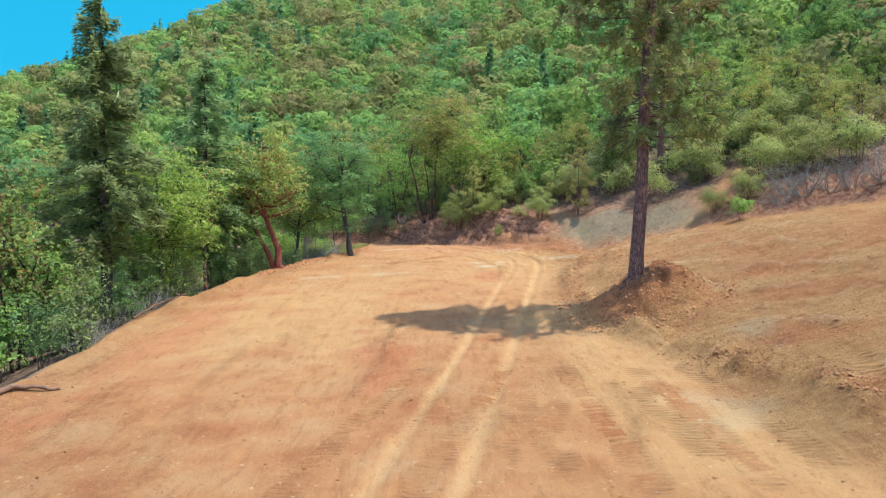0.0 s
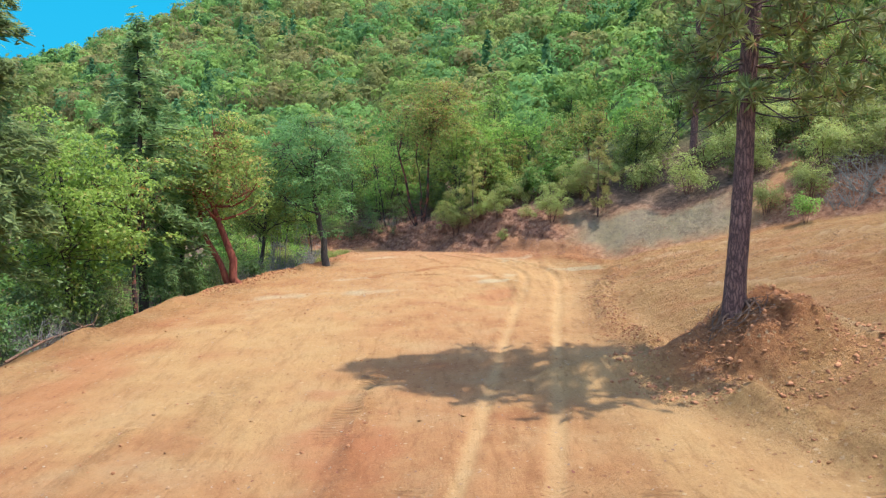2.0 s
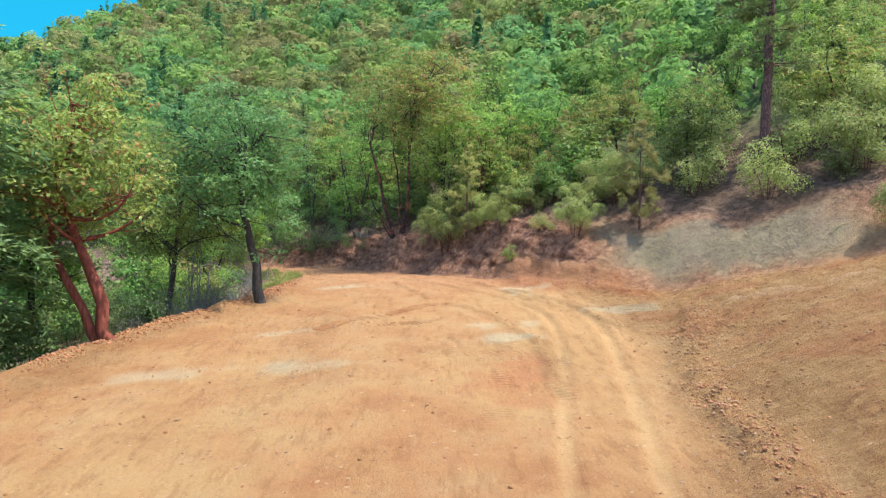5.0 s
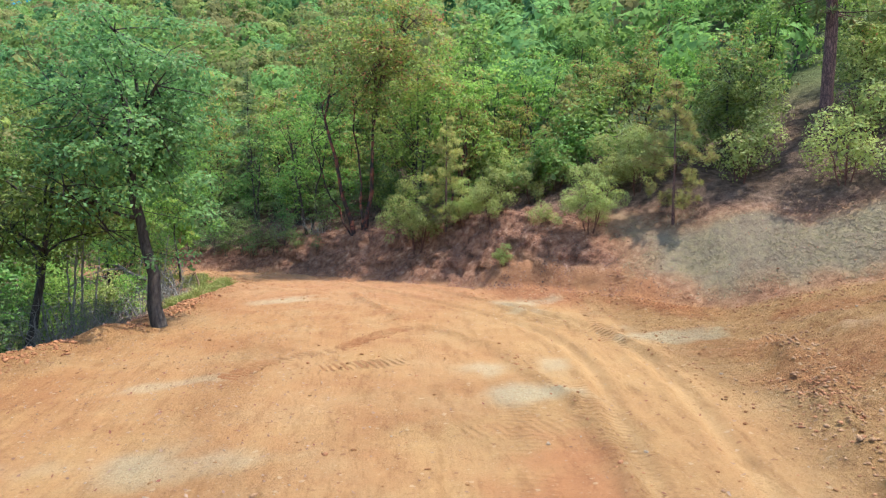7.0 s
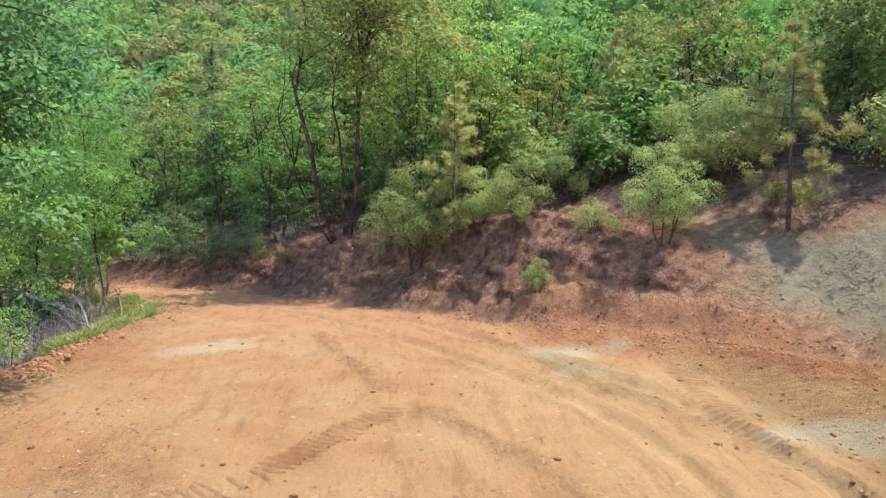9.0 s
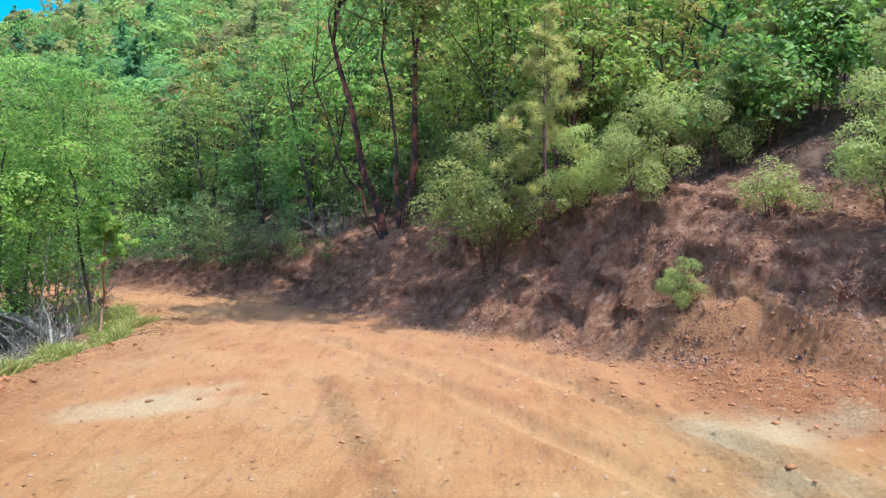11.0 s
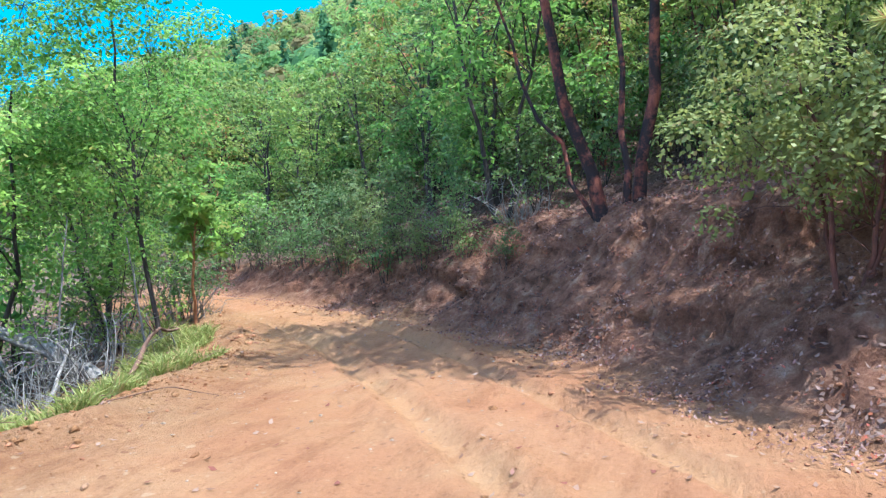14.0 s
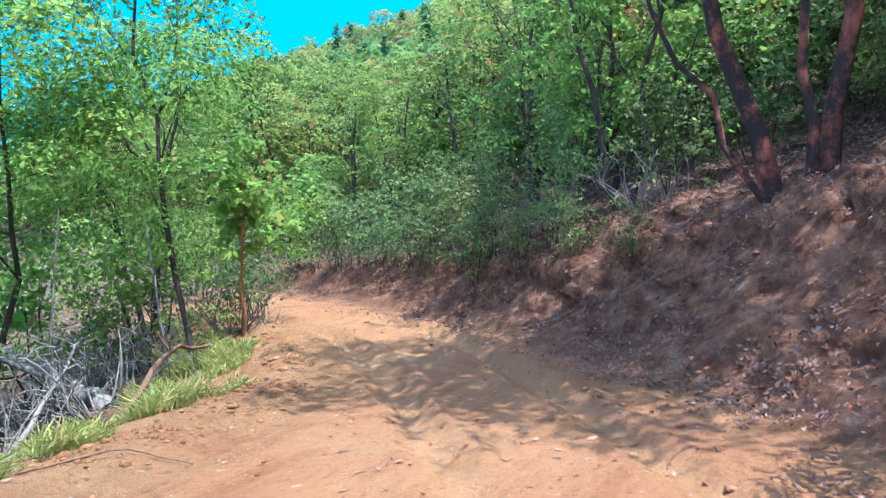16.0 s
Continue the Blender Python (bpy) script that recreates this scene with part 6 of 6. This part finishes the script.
stuff("brink_clods", lumps(scatter(1500, (-12, -5.5, 40, 54), lambda x, y, dl, dt: np.exp(-((dl + 0.35) / 0.5) ** 2) * sstep(0.3, 0.55, vnoise(x * 1.1, y * 1.1, 29))), sizes(1500, 0.014, 0.075), 0.8, 0.75), RED_CLOD, "broken dark red clods along the brink by the oak", "clods")

# flattened straw on the grey slope
_p = scatter(4200, (7, 17.5, 43, 57), lambda x, y, dl, dt: ((dt > 0.3) & (dt < 3.4) & (x > 7.5)) * (0.2 + 0.8 * sstep(0.4, 0.65, vnoise(x * 0.9, y * 1.6, 26))))
STRAW = leaf_material("straw_blade", (0.16, 0.13, 0.075), (0.24, 0.2, 0.115), (0.33, 0.285, 0.17), (0.2, 0.2, 0.09), 0.1, glow=0.2, gloss=0.05)
stuff("straw", leaves(np.stack([_p[:, 0], _p[:, 1], height(_p[:, 0], _p[:, 1]) + 0.025], -1), np.repeat(np.array([[0, -0.3, 1.0]]), len(_p), 0), 0.17, 0.022, DRNG, 0.35), STRAW, "flattened dry straw on the grey slope", "straw")

# grass along the road edge
_p = scatter(15000, (-10.5, -5, 50, 63.5), lambda x, y, dl, dt: ((dl > -0.25 + 0.3 * (2 * vnoise(x * 1.5, y * 1.5, 8) - 1)) & (dl < 1.0)) * sstep(0.3, 0.6, vnoise(x * 2.3, y * 2.3, 9)) * (y > 53.5))
_n = len(_p)
_b = np.stack([_p[:, 0], _p[:, 1], height(_p[:, 0], _p[:, 1]) - 0.02], -1)
_w = unit(np.stack([DRNG.normal(size=_n) * 0.5, DRNG.normal(size=_n) * 0.5, np.ones(_n)], -1))
_l = DRNG.uniform(0.1, 0.3, (_n, 1)) * (0.35 + 1.3 * vnoise(_p[:, 0] * 2.2, _p[:, 1] * 2.2, 12) ** 1.5)[:, None]
_s = unit(np.cross(_w, DRNG.normal(size=(_n, 3)))) * 0.007
_tip = _b + _w * _l + np.stack([_w[:, 0], _w[:, 1], -0.3 * np.ones(_n)], -1) * _l * 0.35
_q = np.stack([_b - _s, _b + _s, _b + _w * _l * 0.6 + _s, _b + _w * _l * 0.6 - _s, _b + _w * _l * 0.6 - _s, _b + _w * _l * 0.6 + _s, _tip + _s * 0.2, _tip - _s * 0.2], 1).reshape(-1, 3)
stuff("grass", (_q, np.arange(len(_q)).reshape(-1, 4)), GRASS, "pale green grass tufts along the road edge", "grass")


# roots laid bare on the mound
for _k in range(30):
    _a = radians(-175 + 12 * _k + DRNG.uniform(-8, 8))
    _r0, _r1 = 0.2, DRNG.uniform(0.4, 1.1)
    _pts = []
    for _f in np.linspace(0, 1, 8):
        _rr = _r0 + (_r1 - _r0) * _f
        _aa = _a + 0.7 * math.sin(4 * _f + 1.7 * _k)
        _x, _y = PINE_AT[0] + _rr * math.cos(_aa), PINE_AT[1] + _rr * math.sin(_aa)
        _pts.append((_x - PINE_AT[0], _y - PINE_AT[1], hz(_x, _y) + 0.07 * math.sin(7 * _f + _k) + 0.05 - (hz(*PINE_AT) - 0.05)))
    part_np("root", tube(_pts, np.linspace(0.026, 0.006, 8) * DRNG.uniform(0.4, 1.2), 6), ROOT, lone_pine, "bare torn root", True)


def dead_bush(name, label, seed, n, reach, tall, r=0.012, mat=None):
    """Bare grey brush: many forked, bent twigs from one foot."""
    rng = np.random.default_rng(seed)
    out = []
    for k in range(n):
        a = rng.uniform(0, 6.28)
        d = rng.uniform(0.2, 1.0) * reach
        end = np.array([math.cos(a) * d, math.sin(a) * d, tall * rng.uniform(0.25, 1.0)])
        c = curve3((0.15 * math.cos(a), 0.15 * math.sin(a), -0.1), end, 6, 0.25, rng)
        out.append(tube(c, r * np.linspace(1.6, 0.5, 6), 4))
        for h in range(4):
            s = c[rng.integers(2, 6)]
            out.append(tube(curve3(s, s + unit(rng.normal(size=3) + np.array([0, 0, 0.3])) * reach * 0.4, 4, 0.2, rng), r * np.linspace(0.7, 0.25, 4), 3))
    b = thing(name, label, "bush")
    part_np("stem", joined(out), mat or BARK_GREY, b, smooth=True)
    return b


brush = dead_bush("dead_brush", "grey leafless brush with tangled dry twigs", 5, 24, 1.3, 1.2)
put(brush, 21.3, 43.8, 0, 1.5)
for _x, _y, _sz in ((23.6, 43.0, 1.5), (19.9, 43.9, 1.0), (20.6, 44.4, 1.3), (22.5, 43.4, 1.4), (19.2, 44.2, 0.8), (25.0, 42.4, 1.5), (-9.6, 47.9, 1.0), (-8.6, 50.6, 0.9), (-10.6, 46.2, 0.9), (-8.9, 60.6, 0.9), (-8.2, 58.6, 0.8), (-10.2, 64.2, 0.8), (-8.2, 54.2, 0.9), (-3.4, 65.8, 0.8), (-5.4, 67.4, 0.7), (-13.5, 29.5, 1.0), (-13.2, 33.0, 0.9), (-12.8, 27.0, 0.8), (-10.5, 61.8, 0.9), (-10.7, 63.2, 0.8), (-10.1, 60.4, 0.9), (-9.8, 59.0, 0.8), (-7.9, 50.6, 0.6), (-8.9, 49.1, 1.1), (-8.6, 52.2, 0.9), (-10.2, 47.4, 1.0), (-12.4, 31.2, 0.9), (-12.6, 25.4, 0.9), (-12.9, 35.0, 0.8)):
    another(brush, _x, _y, DRNG.uniform(0, 360), _sz)


def dead_wood(name, label, pts, r, category="log", twigs=4, mat=None):
    """A fallen branch lying on the ground: points as (x, y, height over the ground)."""
    rng = np.random.default_rng(int(abs(pts[0][0] * 100)))
    p = np.array([(x, y, hz(x, y) + h) for x, y, h in pts])
    base = p[0].copy()
    p = p - base
    t = np.linspace(0, 1, 10)
    q = np.stack([np.interp(t, np.linspace(0, 1, len(p)), p[:, i]) for i in range(3)], -1) + rng.normal(size=(10, 3)) * r * 0.35
    out = [tube(q, r * np.linspace(1, 0.45, 10), 7, 0.08, rng)]
    for k in range(twigs):
        s = q[rng.integers(3, 10)]
        out.append(tube(curve3(s, s + unit(rng.normal(size=3) + np.array([0, 0, 0.5])) * r * 9, 4, 0.2, rng), r * np.linspace(0.4, 0.1, 4), 4))
    b = thing(name, label, category)
    part_np("wood", out[0], mat or BARK_GREY, b, smooth=True)
    for o in out[1:]:
        part_np("twig", o, mat or BARK_GREY, b, smooth=True)
    b.matrix_basis = Matrix.Translation(base)
    return b


dead_wood("broken_branch", "broken pale brown branch propped on the grassy edge", [(-7.7, 59.9, 0.05), (-8.1, 60.9, 0.5), (-8.5, 62.0, 0.25)], 0.042, mat=ROOT)
dead_wood("dead_branch", "silvery grey dead branch leaning over the road edge", [(-8.3, 59.0, 0.05), (-8.9, 60.0, 0.6), (-9.6, 60.9, 0.95)], 0.035, twigs=8)
dead_wood("leaning_trunk", "thick grey dead trunk leaning in the brush", [(-9.2, 60.9, 0.0), (-10.0, 60.6, 0.8), (-11.2, 60.2, 1.9)], 0.15)
dead_wood("fallen_stick", "thin brown stick on the bare earth", [(-5.9, 57.6, 0.02), (-5.6, 58.2, 0.05), (-5.1, 58.4, 0.02)], 0.008, "stick", 2, mat=ROOT)
dead_wood("fallen_log", "dark flat log at the brink of the fill", [(-10.9, 17.6, 0.05), (-10.6, 18.4, 0.1), (-9.9, 18.9, 0.05)], 0.09, twigs=0, mat=ROOT)
dead_wood("fallen_branch", "dark dry branch heaped at the brink of the fill", [(-12.4, 29.5, 0.1), (-12.0, 31.0, 0.25), (-11.3, 32.6, 0.1)], 0.05, twigs=14, mat=ROOT)

# bare grey stems under the oak at the edge
for _x, _y, _dx, _h in ((-9.85, 52.6, 0.2, 3.4), (-9.6, 52.3, -0.25, 3.0), (-9.35, 52.0, 0.15, 3.2), (-10.1, 52.9, 0.3, 2.8), (-9.5, 52.8, -0.1, 3.6), (-9.2, 52.5, 0.25, 2.4), (-10.3, 52.2, -0.3, 2.6)):
    dead_wood("dead_sapling", "thin bare grey stem standing below the road edge", [(_x, _y, -0.1), (_x + 0.7 * _dx, _y, 0.5 * _h), (_x + _dx, _y + 0.1, _h)], 0.04, "dead tree", 9)
vine_oak = put(broadleaf("oak_tree", "dark oak with bent grey trunk below the road edge", 33, 8.4, 1.7, 2.9, 90, 290, 0.13, 0.16, OAK, BARK_DARK, 1, (0.2, 0.6), lines=[((0, 0, -0.4), (0.35, 1.3, 5.2), 0.15)], limbs=True, fill=1), -10.2, 50.3)
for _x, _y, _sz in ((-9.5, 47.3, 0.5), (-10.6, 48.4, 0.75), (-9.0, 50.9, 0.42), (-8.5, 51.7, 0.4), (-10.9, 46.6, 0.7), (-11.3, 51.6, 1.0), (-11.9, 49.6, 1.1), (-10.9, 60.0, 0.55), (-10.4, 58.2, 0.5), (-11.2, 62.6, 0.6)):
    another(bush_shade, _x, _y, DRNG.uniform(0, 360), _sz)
for _x, _y, _dx, _h in ((-9.3, 60.2, 0.3, 2.6), (-8.8, 61.6, -0.4, 2.2), (-9.9, 58.6, 0.5, 3.0)):
    dead_wood("dead_sapling", "thin bare grey stem hung with lichen at the road edge", [(_x, _y, -0.1), (_x + 0.4 * _dx, _y, 0.5 * _h), (_x + _dx, _y + 0.1, _h)], 0.022, "dead tree", 9)
